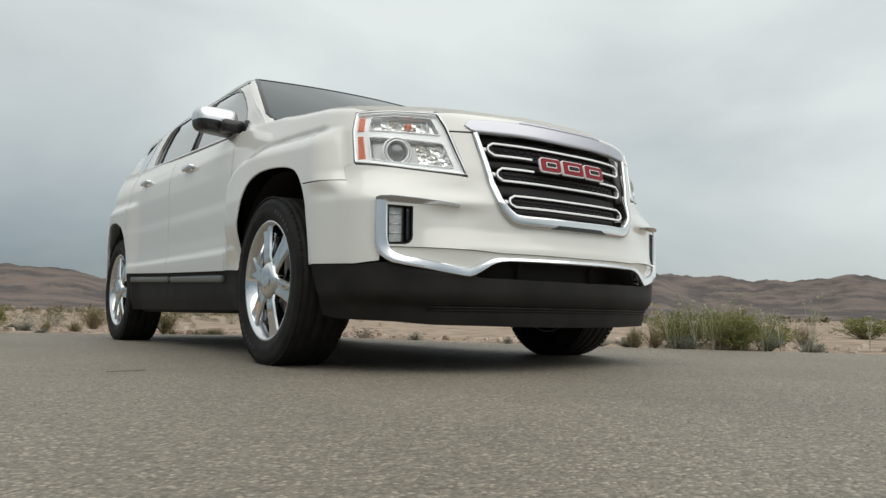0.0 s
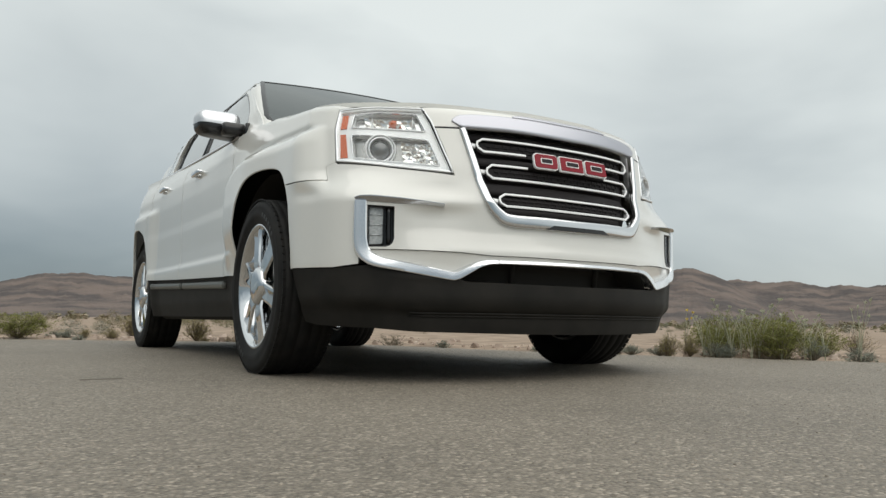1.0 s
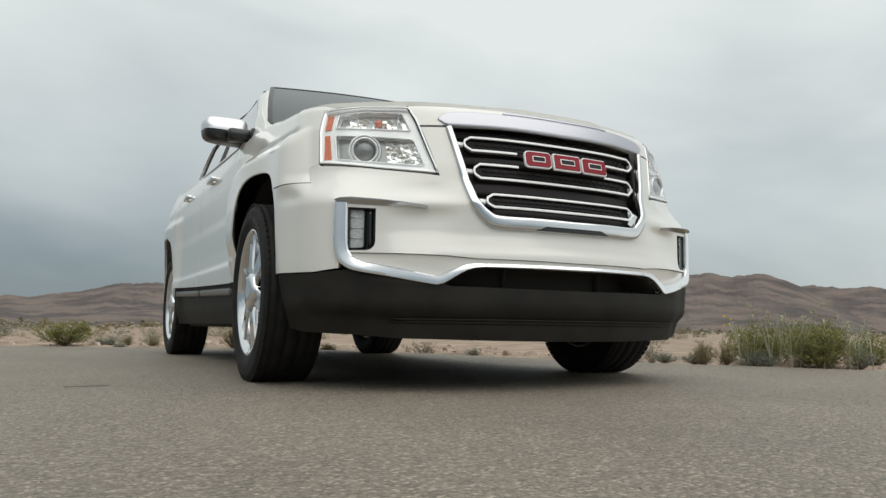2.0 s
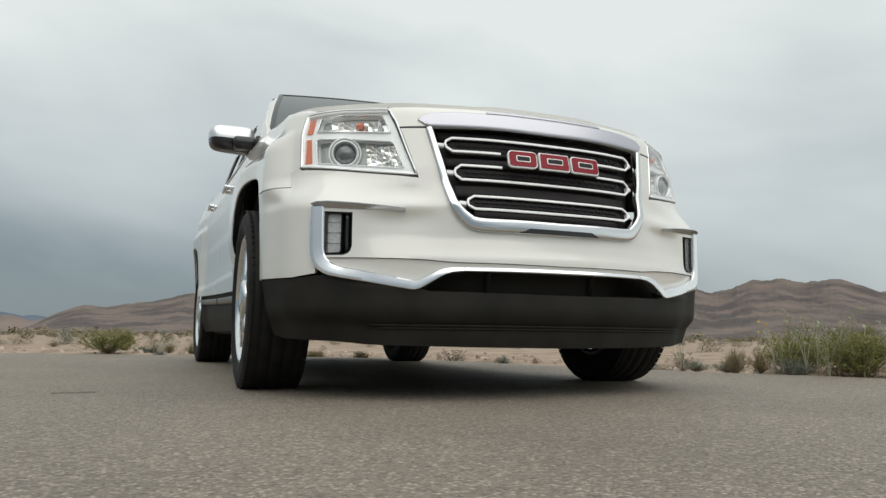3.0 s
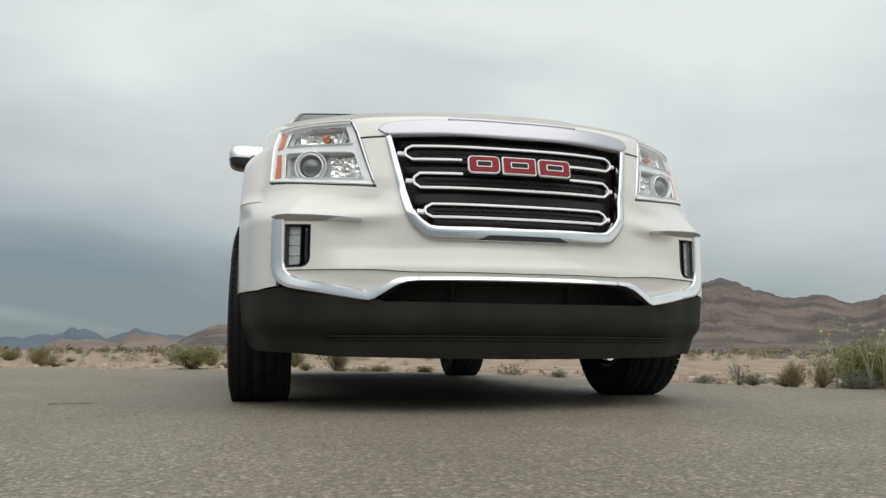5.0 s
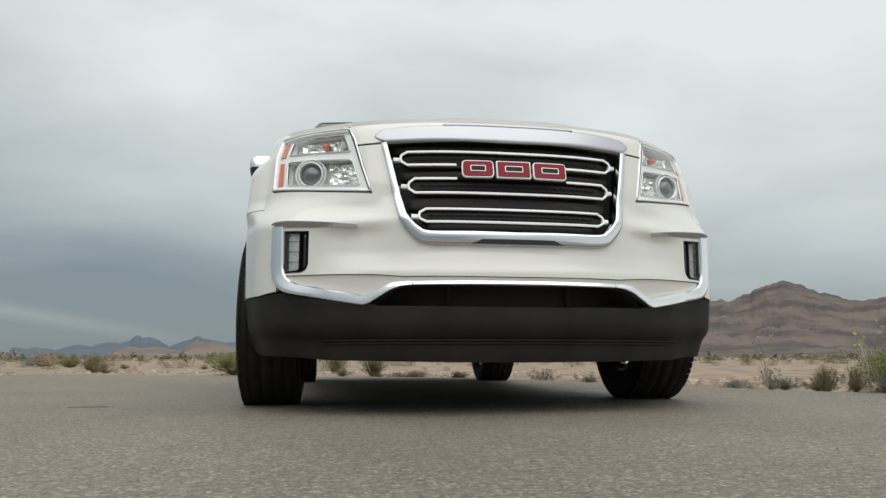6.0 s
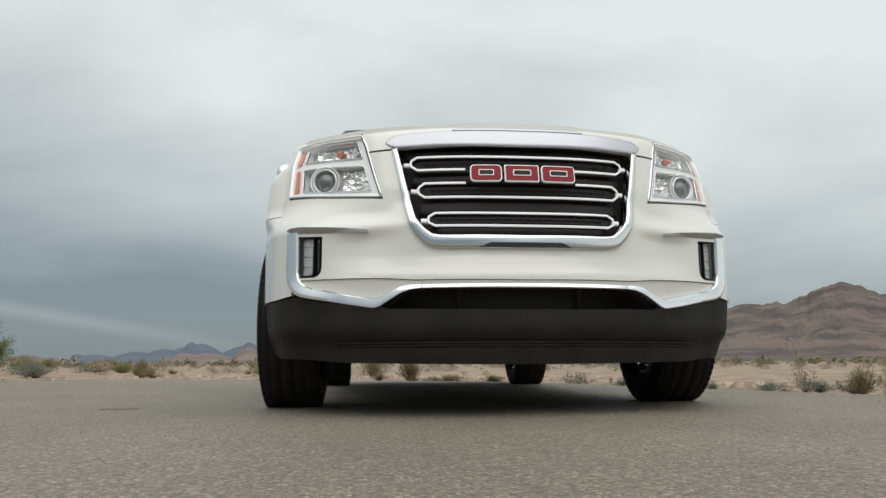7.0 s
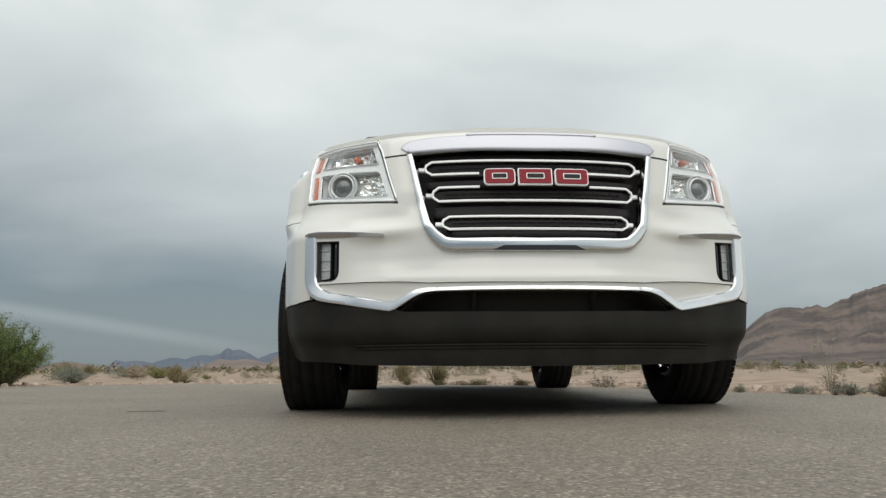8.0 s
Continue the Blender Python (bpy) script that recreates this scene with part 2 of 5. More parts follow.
def skin0(s, z):
    s, z = np.asarray(s, float), np.asarray(z, float)
    a = np.abs(s)
    bx, by = np.interp(a, ALONG, PLAN[:, 0]), np.interp(a, ALONG, PLAN[:, 1])
    nose = smoothstep((-0.25 - by) / 0.35)
    flank = smoothstep((bx - 0.5) / 0.38)
    lean = np.interp(z, [0.15, 0.2, 0.254, 0.278, 0.30, 0.37, 0.66, 0.70, 0.74, 0.8, 0.955, 1.08], [0.052, 0.040, 0.032, 0.006, 0.0, 0.0, 0.0, 0.012, 0.028, 0.036, 0.070, 0.112])
    # a shelf over the fog lamps, a scooped face under it, and the crease above the chrome trim
    outer = smoothstep((bx - 0.38) / 0.16)
    lean = lean + outer * np.interp(z, [0.660, 0.695, 0.712, 0.74, 0.79], [0.0, 0.014, 0.013, 0.002, 0.0])
    lean = lean + outer * smoothstep((0.71 - bx) / 0.12) * np.interp(z, [0.50, 0.55, 0.60, 0.622, 0.64], [0.0, 0.006, 0.012, 0.010, 0.0])
    lean = lean - smoothstep((0.76 - bx) / 0.16) * np.interp(z, [0.36, 0.43, 0.455, 0.476, 0.50, 0.545], [0.0, 0.014, 0.016, 0.016, 0.008, 0.0])
    sweep = 0.046 * smoothstep((z - 0.69) / 0.10) * smoothstep((bx - 0.45) / 0.35)
    y = by + nose * (lean + sweep)
    side = np.interp(z, [0.15, 0.22, 0.30, 0.42, 0.75, 0.95, 1.08, 1.2], [-0.055, -0.035, -0.012, 0, 0, -0.014, -0.045, -0.075])
    side = side + smoothstep((by - 0.2) / 0.5) * np.interp(z, [0.80, 0.95, 1.06, 1.13, 1.2], [0.0, 0.012, 0.034, 0.030, 0.016])
    # the squared pad over the front wheel stands proud, with a crisp front edge and a crease along its top
    crest = np.interp(by, [-0.66, -0.40, -0.04, 0.18, 0.30, 0.38, 0.48, 0.60], [0.954, 0.956, 0.974, 0.980, 0.968, 0.944, 0.88, 0.80])
    low = 1 - np.clip((z - crest + 0.058) / 0.078, 0, 1) ** 2
    u = np.clip((by + 0.650) / 0.15, 0, 1)
    pad = 1 - (1 - u) ** 3
    upper = smoothstep((z - 0.68) / 0.07)
    corner = -np.interp(z, [0.85, 1.04], [0.025, 0.024]) * upper * (1 - (low * pad + (1 - low) * smoothstep((by + 0.50) / 0.95)))
    # squared-off swellings over the wheels, and the sill crease on the doors
    front_box = (pad * upper + smoothstep((by + 0.60) / 0.20) * (1 - upper)) * smoothstep((0.64 - by) / 0.20) * (1 - 0.75 * smoothstep((by - 0.10) / 0.20) * smoothstep((0.66 - z) / 0.22))
    rear_box = smoothstep((by - 2.25) / 0.22) * smoothstep((3.5 - by) / 0.15)
    box = 0.028 * ((1 + 1.45 * smoothstep((by + 0.25) / 0.45)) * front_box * low + rear_box * smoothstep((0.99 - z) / 0.05))
    doors = smoothstep((by - 0.36) / 0.05) * smoothstep((2.45 - by) / 0.05)
    sill = doors * np.interp(z, [0.40, 0.49, 0.524, 0.540, 0.62], [0.010, 0.015, 0.015, 0.005, 0.0])
    groove = -0.011 * np.exp(-(((z - crest - 0.020) / 0.013) ** 2)) * smoothstep((by + 0.60) / 0.12) * smoothstep((0.42 - by) / 0.25)
    x = bx + flank * (side + corner + box + sill + groove)
    return np.where(s < 0, -x, x), y, z


def skin(s, z, off=0.0):
    """Points of the skin, pushed out by off; the upper edge rolls inward."""
    s, z = np.asarray(s, float), np.asarray(z, float)
    e = 0.004
    p = np.stack(skin0(s, z), -1)
    ds = np.stack(skin0(s + e, z), -1) - np.stack(skin0(s - e, z), -1)
    dz = np.stack(skin0(s, z + e), -1) - np.stack(skin0(s, z - e), -1)
    n = np.cross(ds, dz)
    n /= np.linalg.norm(n, axis=-1, keepdims=True)
    r = np.interp(p[..., 1], [-1.0, -0.5, -0.05, 0.30], [0.040, 0.045, 0.045, 0.005])
    d = np.clip(z - (rim_height(p[..., 1]) - r), 0, r * 0.999)
    roll = r - np.sqrt(np.maximum(r * r - d * d, 0))
    return p + n * (np.asarray(off) - roll)[..., None]


def F(x, z):
    """Place on the skin at the height z, so far across the car's front."""
    a = np.linspace(0, 1.45, 600)
    xs = skin0(a, np.full(600, z))[0]
    k = int(np.argmax(xs))
    s = float(np.interp(abs(x), xs[: k + 1], a[: k + 1]))
    return (math.copysign(s, x), z)


def L(y, z):
    """Place on the flank at the height z, so far back."""
    a = np.linspace(0.0, TAIL, 2600)
    ys = skin0(a, np.full(2600, z))[1]
    return (float(np.interp(y, ys, a)), z)


def jut_low(s, z, off=0.0):
    """The skin of the lower bumper, which juts forward under the chrome trim."""
    bx = np.interp(np.abs(s), ALONG, PLAN[:, 0])
    return skin(s, z, np.asarray(off) + 0.030 * smoothstep((0.425 - np.asarray(z, float)) / 0.045) * smoothstep((0.80 - bx) / 0.22))


def jut_trim(s, z, off=0.0):
    """The chrome trim leaves the skin towards its knees, and lies on it at the corners and in the middle."""
    bx = np.interp(np.abs(s), ALONG, PLAN[:, 0])
    return skin(s, z, np.asarray(off) + 0.016 * smoothstep((0.80 - bx) / 0.25) * smoothstep((bx - 0.36) / 0.13))


def ledge(s, z, off=0.0):
    """The crest over the fog lamps, carried straight up and down."""
    p = skin(s, np.full(np.shape(s), 0.652), off)
    p[..., 2] = z
    return p


def flip(points):
    return [(-s, z) for s, z in reversed(points)]


def rounded(points, r=0.02, n=4):
    """The closed outline with its corners rounded."""
    out, m = [], len(points)
    for i in range(m):
        a, b, c = (np.array(points[(i + k) % m], float) for k in (-1, 0, 1))
        la, lc = np.linalg.norm(a - b), np.linalg.norm(c - b)
        k = min(r, 0.45 * la, 0.45 * lc)
        p, q = b + (a - b) / la * k, b + (c - b) / lc * k
        for j in range(n + 1):
            t = j / n
            out.append(tuple((1 - t) ** 2 * p + 2 * t * (1 - t) * b + t * t * q))
    return out


def inside(pts, poly):
    p = np.array(poly, float)
    x, y = pts[:, 0], pts[:, 1]
    hit = np.zeros(len(pts), bool)
    for (x0, y0), (x1, y1) in zip(p, np.roll(p, -1, 0)):
        cross = (y0 > y) != (y1 > y)
        hit ^= cross & (x < (x1 - x0) * (y - y0) / (y1 - y0 + 1e-12) + x0)
    return hit


def densify(poly, step):
    out = []
    for a, b in zip(poly, poly[1:] + poly[:1]):
        n = max(1, int(math.ceil(math.dist(a, b) / step)))
        out += [(a[0] + (b[0] - a[0]) * k / n, a[1] + (b[1] - a[1]) * k / n) for k in range(n)]
    return out


def fill(outline, holes=(), step=0.022):
    """Triangles over a flat outline with holes: points, triangles, boundary edges."""
    loops = [densify(list(outline), step)] + [densify(list(h), step) for h in holes]
    pts, edges = [], []
    for loop in loops:
        base = len(pts)
        pts += loop
        edges += [(base + k, base + (k + 1) % len(loop)) for k in range(len(loop))]
    b = np.array(pts)
    lo, hi = b.min(0), b.max(0)
    gx, gy = np.arange(lo[0] + step * 0.6, hi[0], step), np.arange(lo[1] + step * 0.6, hi[1], step)
    if len(gx) and len(gy):
        g = np.stack(np.meshgrid(gx, gy), -1).reshape(-1, 2)
        keep = inside(g, loops[0])
        for h in loops[1:]:
            keep &= ~inside(g, h)
        g = g[keep]
        if len(g):
            near = np.full(len(g), 9.0)
            for p in b:
                near = np.minimum(near, ((g - p) ** 2).sum(1))
            pts += [tuple(q) for q in g[near > (0.45 * step) ** 2]]
    v, e, f, *_ = geometry.delaunay_2d_cdt([Vector(p) for p in pts], edges, [], 0, 1e-6)
    v = np.array([tuple(q) for q in v])
    f = [tuple(t) for t in f]
    c = np.array([v[list(t)].mean(0) for t in f])
    d1, d2 = (np.array([v[t[k]] - v[t[0]] for t in f]) for k in (1, 2))
    ok = inside(c, loops[0]) & (np.abs(d1[:, 0] * d2[:, 1] - d1[:, 1] * d2[:, 0]) > 2e-7)
    for h in loops[1:]:
        ok &= ~inside(c, h)
    f = [t for t, good in zip(f, ok) if good]
    count = {}
    for t in f:
        for a, b2 in zip(t, t[1:] + t[:1]):
            count[(min(a, b2), max(a, b2))] = count.get((min(a, b2), max(a, b2)), 0) + 1
    rim = [(a, b2) for t in f for a, b2 in zip(t, t[1:] + t[:1]) if count[(min(a, b2), max(a, b2))] == 1]
    return v, f, rim


def sheet(name, outline, mat, parent, label="", holes=(), off=0.0, deep=0.018, step=0.022, place=skin):
    """A pressed panel: the outline laid on the skin, with turned-in edges."""
    v, f, rim = fill(outline, holes, step)
    top = place(v[:, 0], v[:, 1], off)
    tri = np.array(f)
    face_way = np.cross(top[tri[:, 1]] - top[tri[:, 0]], top[tri[:, 2]] - top[tri[:, 0]])
    out_way = place(v[:, 0], v[:, 1], off + 0.01) - top
    if np.sum(face_way * out_way[tri[:, 0]]) < 0:
        f = [t[::-1] for t in f]
        rim = [e[::-1] for e in rim]
    verts, faces = list(top), list(f)
    used = sorted({k for e in rim for k in e})
    again = {k: len(verts) + i for i, k in enumerate(used)}
    verts += [top[k] for k in used]
    low = place(v[used, 0], v[used, 1], off - deep)
    under = {k: len(verts) + i for i, k in enumerate(used)}
    verts += list(low)
    faces += [(again[b], again[a], under[a], under[b]) for a, b in rim]
    return mesh_object(name, verts, faces, mat, parent, label)


FLAT = [(-1.0, -0.5), (-0.98, 0.45), (-0.90, 0.88), (-0.6, 0.97), (0.0, 1.0), (0.6, 0.97), (0.90, 0.88), (0.98, 0.45), (1.0, -0.5)]
CHAMFER = [(-1.0, -0.5), (-1.0, 0.62), (-0.62, 1.0), (0.62, 1.0), (1.0, 0.62), (1.0, -0.5)]
BLADE = [(-1.0, -0.5), (-1.0, 0.20), (-0.82, 0.52), (-0.3, 0.71), (0.3, 0.90), (0.72, 1.0), (0.92, 0.90), (1.0, 0.5), (1.0, -0.5)]
TRIM = [(-1.0, -3.4)] + BLADE[1:-1] + [(1.0, -3.4)]
BROW = [(-1.0, -0.5), (-1.0, 0.80), (-0.90, 1.0), (-0.62, 1.0), (-0.5, 0.95), (1.0, 0.15), (1.0, -0.5)]
CROSS = [(-1.0, -0.5), (-0.96, 0.35), (-0.80, 0.72), (-0.45, 0.95), (0.0, 1.0), (0.45, 0.95), (0.80, 0.72), (0.96, 0.35), (1.0, -0.5)]


def ribbon(name, path, half, high, mat, parent, label="", closed=False, off=0.0, step=0.02, cross=CROSS, place=skin, halves=None, smooth=True, crisp=0.0):
    """A rounded moulding along a line on the skin, half as wide to each side."""
    pts = list(path)
    wid = list(halves) if halves else [half] * len(pts)
    if closed:
        pts, wid = pts + pts[:1], wid + wid[:1]
    dense, dw = [], []
    for (a, b), (wa, wb) in zip(zip(pts, pts[1:]), zip(wid, wid[1:])):
        n = max(1, int(math.ceil(math.dist(a, b) / step)))
        for k in range(n):
            t = k / n
            dense.append((a[0] + (b[0] - a[0]) * t, a[1] + (b[1] - a[1]) * t))
            dw.append(wa + (wb - wa) * t)
    if not closed:
        dense.append(pts[-1])
        dw.append(wid[-1])
    d = np.array(dense)
    if closed:
        tan = np.roll(d, -1, 0) - np.roll(d, 1, 0)
    else:
        tan = np.gradient(d, axis=0)
    tan /= np.linalg.norm(tan, axis=1, keepdims=True) + 1e-9
    nor = np.stack([-tan[:, 1], tan[:, 0]], 1)
    rows = []
    for u, h in cross:
        q = d + nor * (u * np.array(dw))[:, None]
        rows.append(place(q[:, 0], q[:, 1], off + h * high))
    verts = np.stack(rows, 1).reshape(-1, 3)
    m, k = len(cross), len(d)
    faces = []
    for i in range(k if closed else k - 1):
        j = (i + 1) % k
        faces += [(i * m + c, j * m + c, j * m + c + 1, i * m + c + 1) for c in range(m - 1)]
    if not closed:
        faces += [tuple(range(m)), tuple(range((k - 1) * m, k * m))[::-1]]
    bm = bmesh.new()
    vs = [bm.verts.new(v) for v in verts]
    for f in faces:
        bm.faces.new([vs[i] for i in f])
    bmesh.ops.recalc_face_normals(bm, faces=bm.faces)
    return part(name, bm, mat, parent, label, smooth, crisp)


def both(make):
    """The same piece on the two flanks: make(outline-mapper)."""
    for turn in (lambda p: list(p), flip):
        make(turn)


# ---------------------------------------------------------------- ground
ASPHALT = material("aged_asphalt", (0.2, 0.19, 0.175), 0.62)
SAND = material("desert_sand", (0.45, 0.35, 0.27), 0.95)
ROCK = material("mountain_rock", (0.2, 0.17, 0.15), 1.0)


def asphalt_nodes(m):
    n, k = m.node_tree.nodes, m.node_tree.links
    b = n["Principled BSDF"]
    co = n.new("ShaderNodeTexCoord")
    chips = n.new("ShaderNodeTexVoronoi")
    chips.inputs["Scale"].default_value = 140.0
    chips.inputs["Randomness"].default_value = 1.0
    k.new(co.outputs["Object"], chips.inputs["Vector"])
    tone = n.new("ShaderNodeSeparateColor")
    k.new(chips.outputs["Color"], tone.inputs["Color"])
    ramp = n.new("ShaderNodeValToRGB")
    e = ramp.color_ramp.elements
    e[0].position, e[0].color = 0.0, (0.148, 0.126, 0.099, 1)
    e[1].position, e[1].color = 1.0, (0.455, 0.392, 0.315, 1)
    for p, c in ((0.35, (0.226, 0.194, 0.152)), (0.80, (0.272, 0.235, 0.186))):
        e.new(p).color = (*c, 1)
    k.new(tone.outputs["Red"], ramp.inputs["Fac"])
    # binder shows dark between the chips
    gap = n.new("ShaderNodeMapRange")
    gap.inputs["From Min"].default_value, gap.inputs["From Max"].default_value = 0.25, 0.62
    gap.inputs["To Min"].default_value, gap.inputs["To Max"].default_value = 1.0, 0.72
    k.new(chips.outputs["Distance"], gap.inputs["Value"])
    big = n.new("ShaderNodeTexNoise")
    big.inputs["Scale"].default_value, big.inputs["Detail"].default_value = 1.1, 6.0
    k.new(co.outputs["Object"], big.inputs["Vector"])
    worn = n.new("ShaderNodeMapRange")
    worn.inputs["From Min"].default_value, worn.inputs["From Max"].default_value = 0.3, 0.7
    worn.inputs["To Min"].default_value, worn.inputs["To Max"].default_value = 0.86, 1.12
    k.new(big.outputs["Fac"], worn.inputs["Value"])
    mul = n.new("ShaderNodeMath")
    mul.operation = "MULTIPLY"
    k.new(gap.outputs["Result"], mul.inputs[0])
    k.new(worn.outputs["Result"], mul.inputs[1])
    out = n.new("ShaderNodeVectorMath")
    out.operation = "SCALE"
    k.new(ramp.outputs["Color"], out.inputs[0])
    k.new(mul.outputs[0], out.inputs["Scale"])
    k.new(out.outputs["Vector"], b.inputs["Base Color"])
    bp = n.new("ShaderNodeBump")
    bp.inputs["Strength"].default_value, bp.inputs["Distance"].default_value, bp.invert = 1.0, 0.005, True
    k.new(chips.outputs["Distance"], bp.inputs["Height"])
    k.new(bp.outputs["Normal"], b.inputs["Normal"])


asphalt_nodes(ASPHALT)
noise_color(SAND, 2.2, (0.205, 0.148, 0.104), (0.345, 0.262, 0.192), 9.0, 0.38, 0.62)
bump(SAND, 14.0, 0.6, 0.02)

# the desert floor: one sheet, fine near the road and coarse far out
def ground_height(x, y):
    d = edge_depth(x, y)
    near = float(smoothstep((d + 0.10) / 0.35))
    return -0.05 + 0.052 * near + 0.03 * float(smoothstep((d - 0.2) / 1.5)) * noise.noise(Vector((x * 0.7, y * 0.7, 3.1))) + 0.014 * near * noise.noise(Vector((x * 4.0, y * 4.0, 7.7))) - 0.0006 * max(0.0, d - 6) * (d < 60) - (0.032 if d >= 60 else 0)


# the road's ragged far edge
EDGE = catmull([(-60, -42), (-14, -2.0), (-7.5, 2.5), (-5.2, 4.3), (-4.2, 5.2), (-3.1, 5.6), (-1.9, 5.15), (-0.9, 4.5), (-0.2, 4.15), (0.6, 3.65), (1.15, 2.8), (1.6, 1.5), (2.1, 0.5), (2.6, -0.3), (3.1, -1.0), (5.0, -3.8), (14, -17), (60, -80)], 16)


def edge_depth(x, y):
    """Distance beyond the road's edge, negative on the road."""
    d = np.hypot(EDGE[:, 0] - x, EDGE[:, 1] - y)
    k = int(np.argmin(d))
    a, b = EDGE[max(0, k - 1)], EDGE[min(len(EDGE) - 1, k + 1)]
    t = b - a
    side = t[0] * (y - a[1]) - t[1] * (x - a[0])
    return float(d[k]) * (1 if side > 0 else -1)


def desert():
    radii = [0, 1, 2, 3, 4, 4.5, 5, 5.5, 6, 6.5, 7, 7.5, 8, 8.5, 9, 9.5, 10, 11, 12, 13.5, 15, 17, 20, 24, 30, 38, 50, 70, 100, 150, 250, 450, 900, 1800, 4200]
    n = 420
    verts, faces = [(-1.0, -3.4, -0.05)], []
    for r in radii[1:]:
        for k in range(n):
            a = 2 * math.pi * k / n
            x, y = -1.0 + r * math.cos(a), -3.4 + r * math.sin(a)
            verts.append((x, y, ground_height(x, y)))
    for i in range(len(radii) - 1):
        for k in range(n):
            j = (k + 1) % n
            if i == 0:
                faces.append((0, 1 + k, 1 + j))
            else:
                o, p = 1 + (i - 1) * n, 1 + i * n
                faces.append((o + k, p + k, p + j, o + j))
    return tagged(mesh_object("ground", verts, faces, SAND, None), "pale tan desert sand with scattered scrub", "ground", kind="structure")


desert()


rng = random.Random(4)
edge_line = [(float(x) + rng.uniform(-0.03, 0.03), float(y) + rng.uniform(-0.03, 0.03)) for x, y in EDGE]
near_edge = []
for a, b in zip(edge_line, edge_line[1:]):
    n = max(1, int(math.dist(a, b) / 0.12)) if math.hypot(*a) < 16 else 1
    near_edge += [(a[0] + (b[0] - a[0]) * k / n + (rng.uniform(-0.018, 0.018) if k else 0), a[1] + (b[1] - a[1]) * k / n + (rng.uniform(-0.018, 0.018) if k else 0)) for k in range(n)]
near_edge.append(edge_line[-1])
outline = near_edge + [(60, -90), (-60, -90)]


def road_z(x, y):
    """A shallow hollow in the worn surface beside the car's front corner."""
    d = math.hypot((x + 1.0) / 1.25, (y + 0.35) / 1.5)
    return -0.010 * float(smoothstep(1.25 - d))


hollow = [(-2.7, -2.4), (0.7, -2.4), (0.7, 1.7), (-2.7, 1.7)]
flat, tris, rims = fill(outline, [hollow], 80.0)
bm = bmesh.new()
vs = [bm.verts.new((x, y, 0.0)) for x, y in flat]
lows = {k: bm.verts.new((*flat[k], -0.06)) for k in {k for e in rims for k in e}}
for f in tris:
    bm.faces.new([vs[i] for i in f])
for a, b in rims:
    bm.faces.new((vs[b], vs[a], lows[a], lows[b]))
nx, ny = 34, 41
grid = [[bm.verts.new((-2.7 + 3.4 * i / nx, -2.4 + 4.1 * j / ny, road_z(-2.7 + 3.4 * i / nx, -2.4 + 4.1 * j / ny))) for i in range(nx + 1)] for j in range(ny + 1)]
for j in range(ny):
    for i in range(nx):
        bm.faces.new((grid[j][i], grid[j][i + 1], grid[j + 1][i + 1], grid[j + 1][i]))
for f in bm.faces:
    if abs(f.normal.z) > 0.5 or f.calc_center_median().z > -0.02:
        f.normal_update()
        if f.normal.z < -0.5:
            f.normal_flip()
me = bpy.data.meshes.new("road")
bm.to_mesh(me)
bm.free()
me.materials.append(ASPHALT)
tagged(new("road", me), "worn grey-brown chip-seal asphalt with a ragged edge", "road", kind="structure")


# ---------------------------------------------------------------- mountains
def range_of_hills(name, label, hills, distance, deep, a0, a1, seed, mat, rough=1.0, foot=0.35):
    """A far range seen from the road: hills of (bearing, rise, width to either side), in degrees."""
    n, m = int((a1 - a0) * 13), 60
    verts, faces = [], []
    for i in range(n + 1):
        a = a0 + (a1 - a0) * i / n
        crest = 0.0
        for b, rise_deg, low_side, high_side in hills:
            crest = max(crest, rise_deg * max(0.0, 1 - (abs(a - b) / (low_side if a < b else high_side)) ** 1.5))
        # notched skyline
        crest *= 1 + rough * (0.035 * noise.noise(Vector((a * 0.9, seed, 0))) + 0.022 * noise.noise(Vector((a * 2.7, seed, 5))) + 0.010 * noise.noise(Vector((a * 7.0, seed, 9))))
        fade = float(smoothstep((a - a0) / 2.0) * smoothstep((a1 - a) / 2.0))
        for j in range(m + 1):
            v = j / m
            r = distance + deep * (v * 1.25 - 1.0)
            shape = min(1.0, v / 0.8) if v < 0.8 else 1.0 - (v - 0.8) * 2.2
            shape = foot * shape + (1 - foot) * shape**1.6 if v < 0.8 else shape
            # ledges of harder rock
            step = shape * 7 + 1.3 * noise.noise(Vector((a * 0.35, seed, 1.0)))
            ledge = (step - math.floor(step)) ** 2.2 - (step - math.floor(step))
            x, y = r * math.sin(radians(a)), r * math.cos(radians(a))
            q = Vector((a * 0.55, r / distance * 6.0, seed))
            gully = abs(noise.noise(q)) + 0.55 * abs(noise.noise(q * 2.3)) + 0.38 * abs(noise.noise(q * 5.1)) + 0.26 * abs(noise.noise(q * 11.0)) + 0.14 * abs(noise.noise(q * 23.0))
            env = shape * (1 - shape) * 3.2
            h = distance * math.tan(radians(crest)) * fade * (shape - rough * (0.085 * (gully - 0.35) * env - 0.007 * ledge * min(1.0, env * 1.5)))
            verts.append((x - 1.2, y - 3.4, h - 1.0))
    for i in range(n):
        for j in range(m):
            o = i * (m + 1) + j
            faces.append((o, o + 1, o + m + 2, o + m + 1))
    return tagged(mesh_object(name, verts, faces, mat, None), label, "mountain", kind="structure")


noise_color(ROCK, 0.016, (0.060, 0.048, 0.045), (0.142, 0.107, 0.090), 12.0, 0.40, 0.60)
bump(ROCK, 0.04, 0.22, 12.0)
